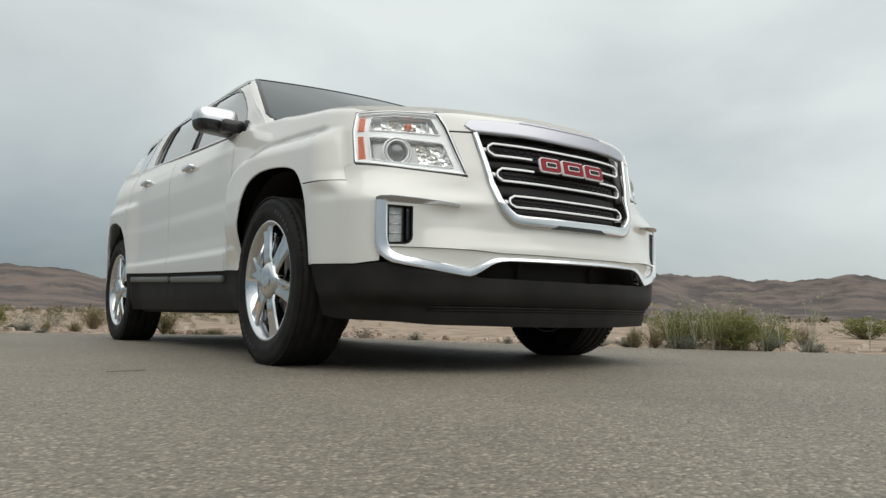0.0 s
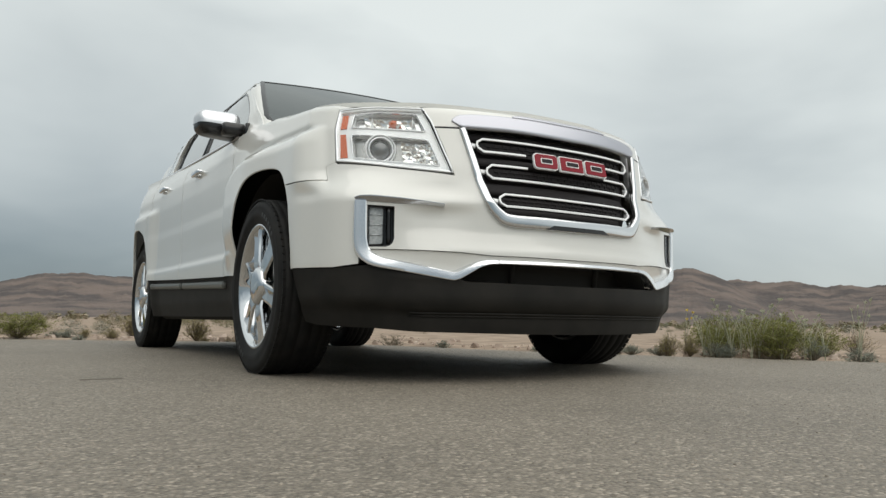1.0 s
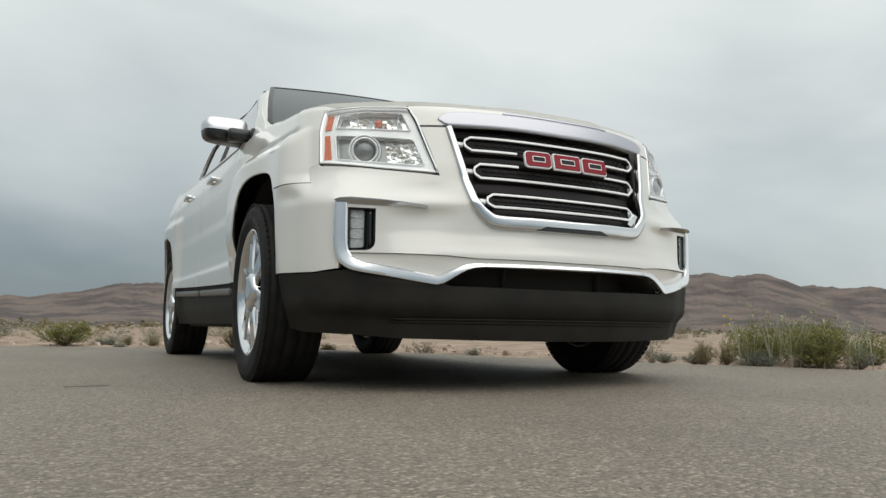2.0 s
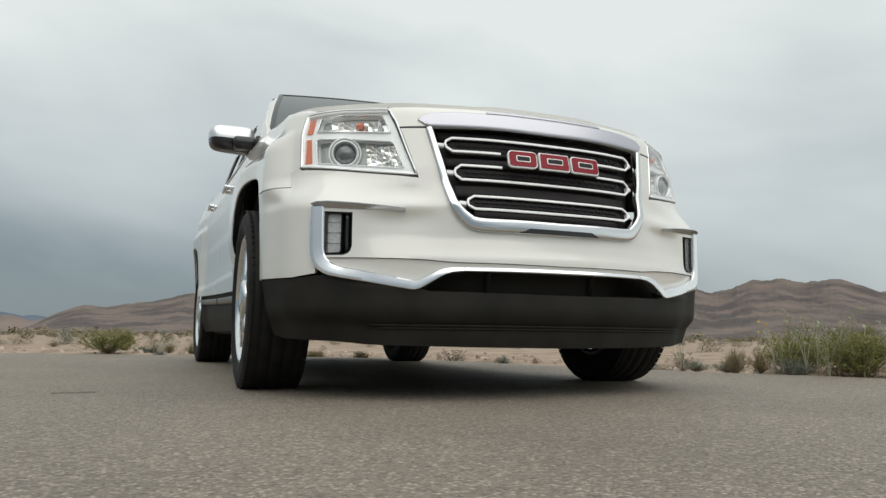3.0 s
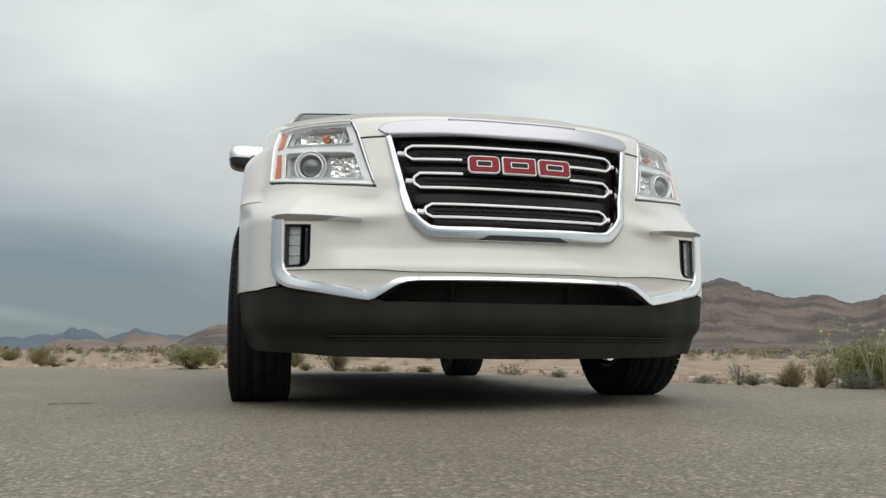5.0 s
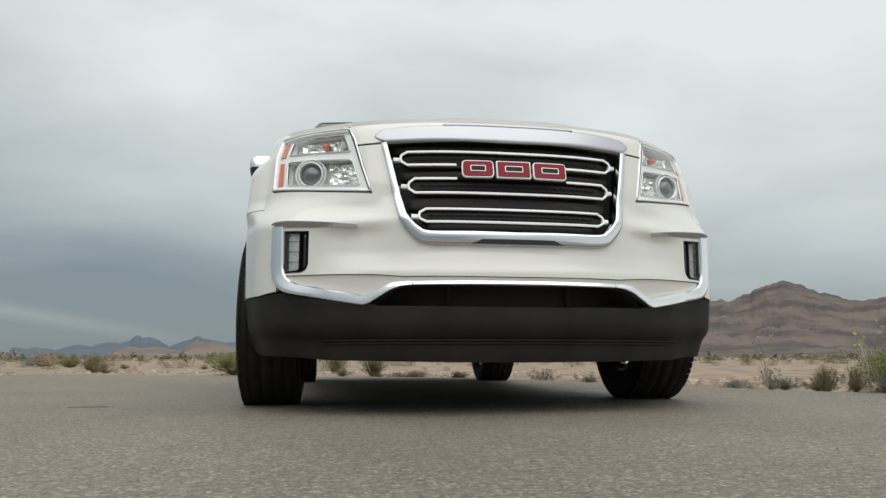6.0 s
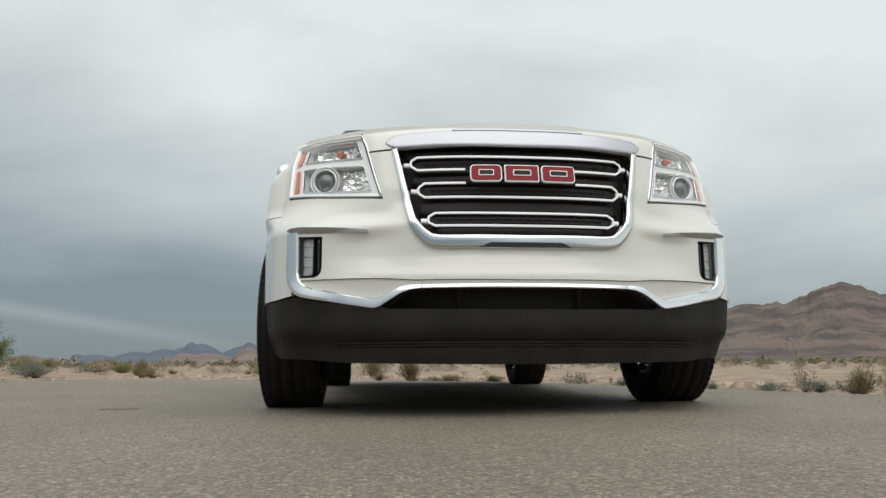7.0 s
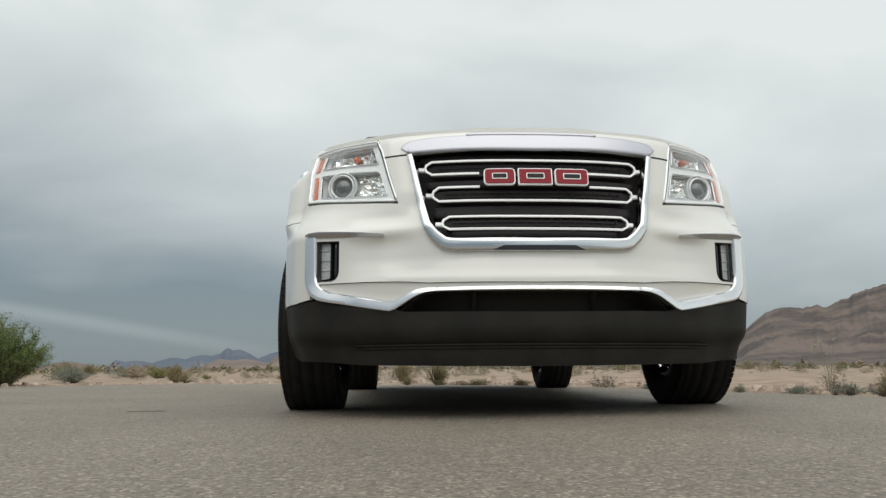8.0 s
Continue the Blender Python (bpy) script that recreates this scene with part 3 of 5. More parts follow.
# beds of rock lie flat: stretch the grain sideways
for tex in [n for n in ROCK.node_tree.nodes if n.bl_idname == "ShaderNodeTexNoise"]:
    beds = ROCK.node_tree.nodes.new("ShaderNodeMapping")
    beds.inputs["Scale"].default_value = (0.8, 0.8, 1.7)
    ROCK.node_tree.links.new(tex.inputs["Vector"].links[0].from_socket, beds.inputs["Vector"])
    ROCK.node_tree.links.new(beds.outputs["Vector"], tex.inputs["Vector"])
# distance haze over the far range is painted in as a blue-grey rock colour
HAZY = material("haze_tinted_rock", (0.13, 0.15, 0.18), 1.0)
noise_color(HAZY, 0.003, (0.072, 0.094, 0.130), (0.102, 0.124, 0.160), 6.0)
TAN = material("far_tan_slope", (0.26, 0.19, 0.15), 1.0)
noise_color(TAN, 0.004, (0.125, 0.098, 0.086), (0.20, 0.150, 0.124), 6.0)
range_of_hills("mountain", "rugged brown desert mountain with a stepped crest", [(27.4, 4.05, 4.4, 14), (29.6, 4.08, 6, 10), (33.9, 5.25, 9, 7), (35.0, 4.75, 8, 8), (37.5, 3.9, 8, 8), (39.9, 3.98, 8, 7), (43.7, 3.6, 8, 7), (45.1, 4.15, 6, 9), (46.4, 4.28, 8, 9), (49.7, 4.18, 8, 8)], 1500, 800, 15.0, 64.0, 2.0, ROCK)
range_of_hills("mountain", "long brown desert ridge with low peaks", [(53.5, 3.3, 9, 8), (56.4, 3.15, 9, 9), (60.0, 2.85, 9, 9), (63.1, 2.92, 8, 8), (65.1, 3.14, 7, 9), (69.5, 2.95, 9, 9), (78, 3.2, 9, 9)], 2100, 900, 44.0, 92.0, 7.0, ROCK)
range_of_hills("mountain", "broad brown desert hill", [(6.3, 3.05, 12, 12), (4.6, 2.95, 8, 8), (9.2, 2.92, 9, 8), (1.7, 2.28, 9, 9), (-2.8, 1.9, 3.8, 9), (13.0, 2.3, 8, 9), (18, 1.9, 9, 9)], 1700, 800, -9.0, 30.0, 11.0, ROCK)
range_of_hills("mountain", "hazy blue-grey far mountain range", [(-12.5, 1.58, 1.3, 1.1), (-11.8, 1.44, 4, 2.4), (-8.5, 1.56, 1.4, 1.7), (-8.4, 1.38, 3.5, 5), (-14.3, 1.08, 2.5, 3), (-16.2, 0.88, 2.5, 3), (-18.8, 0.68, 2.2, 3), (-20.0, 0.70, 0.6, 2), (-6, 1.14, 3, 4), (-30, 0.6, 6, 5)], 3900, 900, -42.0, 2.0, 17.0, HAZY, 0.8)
range_of_hills("mountain", "low tan desert slope", [(-13, 0.78, 1.5, 2.5), (-11.3, 0.77, 3, 3), (-8.6, 1.22, 1.4, 2.2), (-7.5, 1.12, 2, 3), (-23, 0.63, 2.5, 2.5), (-5, 0.92, 3, 4)], 2900, 700, -30.0, 4.0, 23.0, TAN, 0.5)


# ---------------------------------------------------------------- the car
car = tagged(new("suv_car"), "pearl white mid-size SUV with chrome grille, parked on grey asphalt", "car")

GR_OUT = [F(0.456, 0.943), F(0.445, 0.89), F(0.402, 0.680), F(0.378, 0.631), F(0.349, 0.599), F(0.303, 0.573), F(0.15, 0.565), F(0.0, 0.563)]
GR_OUT = GR_OUT + [(-s, z) for s, z in reversed(GR_OUT[:-1])]
ARCH_F = [L(-0.442, 0.41), L(-0.430, 0.50), L(-0.404, 0.62), L(-0.358, 0.74), L(-0.292, 0.808), L(-0.20, 0.845), L(-0.08, 0.862), L(0.03, 0.862), L(0.12, 0.846), L(0.195, 0.812), L(0.25, 0.760), L(0.293, 0.68), L(0.318, 0.59), L(0.332, 0.50), L(0.340, 0.42)]
ARCH_F = [tuple(p) for p in catmull(ARCH_F, 4)]
ARCH_CUT = next(k for k, p in enumerate(ARCH_F) if p[1] > 0.752)
ARCH_R = [L(2.425, 0.42), L(2.435, 0.52), L(2.465, 0.64), L(2.53, 0.755), L(2.61, 0.825), L(2.72, 0.865), L(2.83, 0.870), L(2.95, 0.845), L(3.05, 0.77), L(3.11, 0.66), L(3.15, 0.52), L(3.17, 0.42)]


def lamp_edge(z):
    """Where the headlight's outer edge runs at the height z."""
    return L(float(np.interp(z, [0.812, 0.961, 1.032], [-0.606, -0.570, -0.556])), z)[0]


HL = [(lamp_edge(0.816), 0.816), (lamp_edge(0.88), 0.88), (lamp_edge(0.94), 0.94), (lamp_edge(0.99), 0.99), (lamp_edge(1.026), 1.026), F(0.70, 1.038), F(0.568, 1.024), F(0.549, 0.975), F(0.520, 0.86), F(0.494, 0.770), F(0.60, 0.782), F(0.72, 0.799)]
FOG = [F(0.792, 0.634), F(0.704, 0.630), F(0.704, 0.515), F(0.708, 0.499), F(0.717, 0.488), F(0.731, 0.482), F(0.790, 0.481)]
WING = [L(-0.47, 0.413), F(0.88, 0.408), F(0.815, 0.420), F(0.812, 0.474), F(0.70, 0.474), F(0.56, 0.471), F(0.48, 0.468), F(0.43, 0.464), F(0.38, 0.460), F(0.0, 0.457)]


def grown(outline, d):
    """The outline with every corner moved out by d."""
    p = np.array(outline, float)
    t = np.roll(p, -1, 0) - np.roll(p, 1, 0)
    t /= np.linalg.norm(t, axis=1, keepdims=True) + 1e-9
    n = np.stack([t[:, 1], -t[:, 0]], 1)
    area = 0.5 * np.sum(p[:, 0] * np.roll(p[:, 1], -1) - p[:, 1] * np.roll(p[:, 0], -1))
    return [tuple(q) for q in p + n * d * (1 if area > 0 else -1)]


# front bumper cover, one pressing from wheel to wheel
HLS = lamp_edge(0.816)
PAD_EDGE = float(np.interp(-0.648, PLAN[:130, 1], ALONG[:130]))
half = [L(-0.442, 0.413)] + [p for p in ARCH_F[1:ARCH_CUT] if p[1] < 0.742] + [L(-0.350, 0.746), L(-0.45, 0.741), (PAD_EDGE, 0.7385), (PAD_EDGE, 0.800), (HLS + 0.006, 0.8105)] + [(HLS - 0.004, 0.803), F(0.72, 0.790), F(0.60, 0.772), F(0.488, 0.758), F(0.514, 0.86), F(0.537, 0.944), F(0.456, 0.944)]
outline = half + GR_OUT[1:-1] + [(-s, z) for s, z in reversed(half)] + [(-s, z) for s, z in WING[1:-1]] + [WING[-1]] + list(reversed(WING[1:-1]))
sheet("bumper_cover", outline, PAINT, car, "pearl white front bumper cover", holes=[FOG, flip(FOG)], step=0.012)


def scooped(a, z, off=0.0):
    """The hollow between the bumper's lower crease and the chrome trim."""
    return skin(a, z, np.asarray(off) - 0.007 - 0.10 * np.clip(0.474 - np.asarray(z, float), 0, 0.06))


crease = [F(0.812, 0.472), F(0.70, 0.472), F(0.56, 0.469), F(0.48, 0.466), F(0.43, 0.462), F(0.38, 0.458), F(0.0, 0.455)]
hollow = [F(0.0, 0.428), F(0.37, 0.429), F(0.405, 0.426), F(0.437, 0.414), F(0.508, 0.382), F(0.66, 0.400), F(0.76, 0.420), F(0.812, 0.450)]
sheet("bumper_undercut", crease + flip(crease)[1:] + flip(hollow) + hollow[1:], PAINT, car, deep=0.004, step=0.014, place=scooped)

# flanks
RIMEPS = 0.002


def rim_line(y0, y1, n=8):
    """Points along the upper edge between two places of the flank."""
    out = []
    for k in range(n + 1):
        y = y0 + (y1 - y0) * k / n
        out.append(L(y, float(rim_height(y)) - RIMEPS))
    return out


def flank(turn):
    hl_edge = [(lamp_edge(z) + 0.007, z) for z in (0.8112, 0.88, 0.94, 0.99, 1.032)]
    fender = [(PAD_EDGE + 0.0006, 0.7425), L(-0.45, 0.7455), L(-0.346, 0.752)] + ARCH_F[ARCH_CUT:] + [L(0.60, 0.43), L(0.615, 0.60), L(0.60, 0.80), L(0.585, 1.0)] + [L(0.58, 1.149)] + rim_line(0.50, -0.52) + hl_edge[::-1] + [(PAD_EDGE + 0.0006, 0.8006)]
    sheet("fender", turn(fender), PAINT, car, step=0.010, deep=0.008)
    front_door = [L(0.606, 0.428), L(1.60, 0.453), L(1.612, 0.6), L(1.66, 0.9), L(1.655, 1.19)] + rim_line(1.65, 0.588) + [L(0.591, 1.0), L(0.606, 0.80), L(0.621, 0.60)]
    sheet("front_door", turn(front_door), PAINT, car, deep=0.005, step=0.014)
    rear_door = [L(1.606, 0.453), L(2.420, 0.478), L(2.428, 0.52), L(2.459, 0.64), L(2.503, 0.72), L(2.52, 0.9), L(2.50, 1.223)] + rim_line(2.49, 1.662) + [L(1.666, 0.9), L(1.618, 0.6)]
    sheet("rear_door", turn(rear_door), PAINT, car, deep=0.005, step=0.014)
    quarter = [L(2.509, 0.72)] + ARCH_R[3:] + [L(3.40, 0.42), L(3.55, 0.43), (TAIL - 0.01, 0.43), (TAIL - 0.01, 1.22)] + rim_line(3.60, 2.51) + [L(2.526, 0.9)]
    sheet("rear_quarter_panel", turn(quarter), PAINT, car)
    rocker = [L(0.34, 0.22), L(2.43, 0.22), L(2.42, 0.486), L(0.60, 0.436), L(0.34, 0.428)]
    sheet("sill_cladding", turn(rocker), CLAD, car, "matt black plastic sill cladding", off=-0.026)
    for y0, y1 in ((0.68, 1.56), (1.61, 2.36)):
        ribbon("sill_pad", turn([L(y0, 0.370 + 0.026 * y0), L(y1, 0.370 + 0.026 * y1)]), 0.021, 0.016, PADGREY, car, off=-0.025)
    rear_clad = [L(3.16, 0.30), L(3.40, 0.30), (TAIL - 0.01, 0.30), (TAIL - 0.01, 0.42), L(3.55, 0.42), L(3.17, 0.412)]
    sheet("rear_bumper_cladding", turn(rear_clad), CLAD, car, off=-0.003)
    # wheel arch lips
    ribbon("arch_lip", turn(ARCH_F[:-4]), 0.006, 0.004, PAINT, car, off=-0.004)
    ribbon("rear_arch_lip", turn(ARCH_R), 0.006, 0.004, PAINT, car, off=-0.004)


both(flank)

# black lower bumper with its intake
low_half = [L(-0.442, 0.409), F(0.88, 0.404), F(0.80, 0.414), F(0.765, 0.417), F(0.52, 0.383), F(0.487, 0.372)]
intake = [F(0.487, 0.372), F(0.415, 0.430), F(0.40, 0.436), F(0.0, 0.438)]
bottom = [F(0.0, 0.178), F(0.30, 0.180), F(0.60, 0.185), F(0.80, 0.191), L(-0.53, 0.198), L(-0.475, 0.210)]
low_line = [F(0.46, 0.364), F(0.20, 0.356), F(0.0, 0.354)]
outline = low_half + low_line + [(-s, z) for s, z in reversed(low_half + low_line[:-1])] + [(-s, z) for s, z in reversed(bottom[1:])] + bottom
sheet("lower_bumper", outline, CLAD, car, "matt black plastic lower bumper", off=-0.004, step=0.013, place=jut_low)
sheet("intake_back", [F(0.60, 0.48), F(0.60, 0.30), F(-0.60, 0.30), F(-0.60, 0.48)], DARK, car, off=-0.14, step=0.05)
for x in (-0.24, 0.24):
    ribbon("intake_strut", [F(x, 0.352), F(x, 0.44)], 0.010, 0.012, DARK, car, off=-0.125)
ribbon("intake_shelf", [F(-0.48, 0.357), F(-0.2, 0.352), F(0.2, 0.352), F(0.48, 0.357)], 0.006, 0.05, CLAD, car, off=-0.055)

for z in (0.264, 0.240):
    ribbon("chin_ridge", [F(0.64, z), F(0.58, z), F(0.3, z), F(0, z), F(-0.3, z), F(-0.58, z), F(-0.64, z)], 0.0, 0.004, CLAD, car, off=-0.003, place=jut_low, halves=[0.0006, 0.004, 0.0045, 0.0045, 0.0045, 0.004, 0.0006])

# chrome wing under the bumper cover: broad at the corners, thin across the middle
def wing(turn):
    bend = [F(0.811, 0.650), F(0.811, 0.56), F(0.809, 0.50), F(0.800, 0.462), F(0.775, 0.437), F(0.735, 0.423)]
    path = [tuple(p) for p in catmull(bend, 4)] + [F(0.63, 0.405), F(0.53, 0.387), F(0.509, 0.384), F(0.492, 0.389), F(0.433, 0.423), F(0.416, 0.430), F(0.392, 0.4355), F(0.355, 0.437)]
    halves = list(catmull([(h, 0.0) for h in (0.022, 0.023, 0.024, 0.025, 0.023, 0.019)], 4)[:, 0]) + [0.0165, 0.0155, 0.0155, 0.0150, 0.0115, 0.0105, 0.0085, 0.0068]
    halves = halves if turn is not flip else halves[::-1]
    ribbon("chrome_wing", turn(path), 0.0, 0.014, TRIMCHROME, car, "chrome bumper trim", halves=halves, cross=TRIM, crisp=32, place=jut_trim)
    spear = [F(0.826, 0.655), F(0.811, 0.658), F(0.78, 0.657), F(0.69, 0.6515), F(0.615, 0.6465), F(0.54, 0.638)]
    sh = [0.005, 0.009, 0.0115, 0.0105, 0.0070, 0.0050]
    ribbon("fog_lamp_brow", turn(spear), 0.0, 0.018, SATIN, car, "chrome brow over the fog lamp", halves=sh if turn is not flip else sh[::-1], cross=BROW, crisp=25, place=ledge)


both(wing)
ribbon("chrome_strip", [F(0.353, 0.437), F(0.1, 0.438), F(-0.1, 0.438), F(-0.353, 0.437)], 0.0066, 0.013, TRIMCHROME, car, "thin chrome strip over the lower intake", cross=TRIM, crisp=32, place=jut_trim)
for sx in (1, -1):
    wall = [F(0.500, 0.345), F(0.472, 0.376), F(0.412, 0.419), F(0.35, 0.426)]
    ribbon("intake_wall", [(sx * s, z) for s, z in wall], 0.003, 0.125, DARK, car, off=-0.138, cross=[(-1, 0), (-1, 1), (1, 1), (1, 0)])


# fog lamps
def fog_lamp(turn):
    back_plate = sheet("fog_lamp", turn(grown(FOG, 0.004)), GLOSSBLACK, car, "upright fog lamp in a black recess", off=-0.05, step=0.03)
    ribbon("recess_wall", turn(grown(FOG, -0.0015)), 0.003, 0.052, GLOSSBLACK, back_plate, closed=True, off=-0.055, cross=[(-1, 0), (-1, 1), (1, 1), (1, 0)])
    lamp = rounded([F(0.788, 0.628), F(0.739, 0.625), F(0.740, 0.492), F(0.787, 0.489)], 0.010)
    sheet("reflector", turn(lamp), FOGGREY, back_plate, off=-0.024, step=0.03)
    for z in (0.527, 0.563, 0.60):
        ribbon("reflector_step", turn([F(0.744, z), F(0.784, z)]), 0.0012, 0.004, LAMPCHROME, back_plate, off=-0.024)
    sheet("lens", turn(lamp), CLEAR, back_plate, "clear lens", off=-0.008, deep=0.006, step=0.03).visible_shadow = False
    ribbon("lens_frame", turn(lamp), 0.0028, 0.018, GLOSSBLACK, back_plate, closed=True, off=-0.024)
    ribbon("pillar", turn([F(0.722, 0.626), F(0.722, 0.496)]), 0.008, 0.014, GLOSSBLACK, back_plate, off=-0.022)


both(fog_lamp)

# grille
grille = sheet("grille", grown(GR_OUT, 0.004), MESH, car, "black mesh grille with three chrome bar loops", off=-0.065, step=0.05)
mid = [F(0.445, 0.944), F(0.433, 0.89), F(0.394, 0.700), F(0.378, 0.654), F(0.345, 0.614), F(0.300, 0.592), F(0.15, 0.589), F(0.0, 0.587)]
path = [tuple(p) for p in catmull(mid, 6)]
path = path + [(-p[0], p[1]) for p in path[::-1][1:]]
hw = [np.interp(abs(z), [0.588, 0.608, 0.668, 0.9, 0.96], [0.0245, 0.022, 0.016, 0.0110, 0.011]) for _, z in path]
ribbon("grille_surround", path, 0.0, 0.016, CHROME, grille, "chrome grille surround", halves=hw, off=-0.002, cross=FLAT)
slit = [F(0.160, 0.5675), F(0.124, 0.5840), F(-0.124, 0.5840), F(-0.160, 0.5675)]
sheet("surround_slot", slit, GLOSSBLACK, grille, "black slot in the surround", off=0.0165, step=0.03, deep=0.01)


def sag(x, z):
    """Grille lines sag a little towards the middle."""
    return (F(x, z)[0], z - 0.005 * (1 - (x / 0.4) ** 2))


def bar_loop(x_tip, x_flat, z_mid, z_top, z_low, gap=None):
    """A long hexagonal loop of bright bar, with dark mesh in it."""
    right = [sag(x_flat, z_top), sag(x_tip - 0.004, z_mid + 0.012), sag(x_tip, z_mid), sag(x_tip - 0.004, z_mid - 0.012), sag(x_flat, z_low)]
    upper, lower = [sag(x, z_top) for x in (0.0, 0.09, 0.2, 0.28)], [sag(x, z_low) for x in (0.28, 0.2, 0.09, 0.0)]
    top_cut, low_cut = gap or (False, False)
    for sign in (1, -1):
        line = (upper[2:] if top_cut else upper) + right + (lower[:2] if low_cut else lower)
        ribbon("bar_loop", [(sign * s, z) for s, z in line], 0.0043, 0.0030, BARSILVER, grille, off=-0.012, cross=CHAMFER, crisp=25, step=0.06)
        ribbon("bar_end", [(sign * F(x_tip + 0.003, z_mid)[0], z_mid - 0.001), (sign * F(x_tip + 0.026, z_mid)[0], z_mid + 0.001)], 0.008, 0.008, BARSILVER, grille, off=-0.026, cross=CHAMFER, crisp=25)
    outline = upper + right + lower
    outline = outline[:-1] + [(-s, z) for s, z in reversed(outline[1:])]
    sheet("loop_mesh", grown(outline, -0.003), MESH, grille, off=-0.040, step=0.06)


bar_loop(0.394, 0.370, 0.891, 0.915, 0.865, (False, True))
bar_loop(0.369, 0.346, 0.786, 0.813, 0.760, (True, False))
bar_loop(0.336, 0.311, 0.676, 0.701, 0.651)

# brick-bond webs of the mesh, each row one strip
for row, (z0, z1, xw) in enumerate(((0.866, 0.910, 0.35), (0.763, 0.808, 0.33), (0.660, 0.700, 0.305))):
    for k in (1, 2):
        z = z0 + (z1 - z0) * k / 3
        ribbon("mesh_bar", [F(-xw, z), F(-xw / 2, z), F(xw / 2, z), F(xw, z)], 0.0018, 0.004, MESH, grille, off=-0.040, cross=[(-1, 0), (-1, 1), (1, 1), (1, 0)], step=0.05)
    bm = bmesh.new()
    for k in range(3):
        za, zb = z0 + (z1 - z0) * k / 3, z0 + (z1 - z0) * (k + 1) / 3
        n = int(2 * xw / 0.034)
        for j in range(n + 1):
            x = -xw + 2 * xw * (j + 0.5 * (k % 2)) / n
            if abs(x) > xw:
                continue
            s = F(x, za)[0]
            p = skin(np.array([s - 0.0016, s + 0.0016, s + 0.0016, s - 0.0016]), np.array([za, za, zb, zb]), -0.036)
            q = skin(np.array([s - 0.0016, s + 0.0016, s + 0.0016, s - 0.0016]), np.array([za, za, zb, zb]), -0.040)
            vs = [bm.verts.new(v) for v in (*p, *q)]
            for f in ((0, 1, 2, 3), (1, 5, 6, 2), (4, 0, 3, 7)):
                bm.faces.new([vs[i] for i in f])
    tagged(part("mesh_web", bm, MESH, grille, smooth=False), kind="stuff")

# wide dark blades between the loops
for z, x in ((0.838, 0.40), (0.733, 0.375), (0.633, 0.31), (0.938, 0.42)):
    ribbon("grille_blade", [F(-x, z), F(-x / 2, z), F(x / 2, z), F(x, z)], 0.017, 0.018, MESH, grille, off=-0.060)

# badge: three plain red tiles with bright rims, each with a dark inlay
def badge(parent):
    tiles = [(-0.184, -0.073, 0.018), (-0.064, 0.058, 0.004), (0.067, 0.188, 0.014)]
    for a, b, r in tiles:
        rim_o = rounded([F(a, 0.803), F(b, 0.803), F(b, 0.866), F(a, 0.866)], r)
        sheet("badge_rim", rim_o, BARSILVER, parent, "bright badge rim", off=0.016, deep=0.010, step=0.03)
        face = rounded([F(a + 0.0045, 0.8075), F(b - 0.0045, 0.8075), F(b - 0.0045, 0.8615), F(a + 0.0045, 0.8615)], max(0.003, r - 0.005))
        sheet("badge_tile", face, RED, parent, "plain red enamel tile", off=0.0195, deep=0.004, step=0.03)
        inlay_rim = rounded([F(a + 0.029, 0.8235), F(b - 0.029, 0.8235), F(b - 0.029, 0.8455), F(a + 0.029, 0.8455)], 0.004)
        sheet("inlay_rim", inlay_rim, BARSILVER, parent, off=0.0215, deep=0.003, step=0.03)
        inlay = rounded([F(a + 0.032, 0.8265), F(b - 0.032, 0.8265), F(b - 0.032, 0.8425), F(a + 0.032, 0.8425)], 0.003)
        sheet("badge_inlay", inlay, MESH, parent, "dark inlay in the tile", off=0.0225, deep=0.002, step=0.03)


badge(grille)

# chrome lip on the bonnet's front edge
lip = [F(-0.466, 0.964), F(-0.445, 0.976), F(-0.30, 0.980), F(0.0, 0.977), F(0.30, 0.980), F(0.445, 0.976), F(0.466, 0.964)]
ribbon("bonnet_lip", [tuple(p) for p in catmull(lip, 4)], 0.0, 0.006, LIPSILVER, car, "broad chrome lip on the bonnet edge", halves=[np.interp(abs(p[0]), [0.0, 0.38, 0.455, 0.48], [0.033, 0.031, 0.027, 0.016]) for p in catmull(lip, 4)], off=0.0, cross=FLAT)
ribbon("lip_strip", [F(-0.24, 1.010), F(-0.21, 1.016), F(0.0, 1.015), F(0.21, 1.016), F(0.24, 1.010)], 0.0, 0.005, LIPSILVER, car, "raised bright strip along the bonnet lip", halves=[0.003, 0.008, 0.008, 0.008, 0.003], off=0.002, cross=FLAT)
nose_band = [F(0.548, 0.951), F(0.46, 0.952), F(0.0, 0.958), F(-0.46, 0.952), F(-0.548, 0.951)]
band_top = [F(-0.573, 1.031), F(-0.45, 1.033), F(0.0, 1.033), F(0.45, 1.033), F(0.573, 1.031)]
for sx in (1, -1):
    ribbon("nose_shut_line", [(sx * F(0.455, 0.9475)[0], 0.9475), (sx * F(0.548, 0.9475)[0], 0.9475)], 0.0045, 0.003, GLOSSBLACK, car, off=-0.002)
sheet("bonnet_nose", nose_band[::-1] + band_top[::-1], PAINT, car, step=0.02)


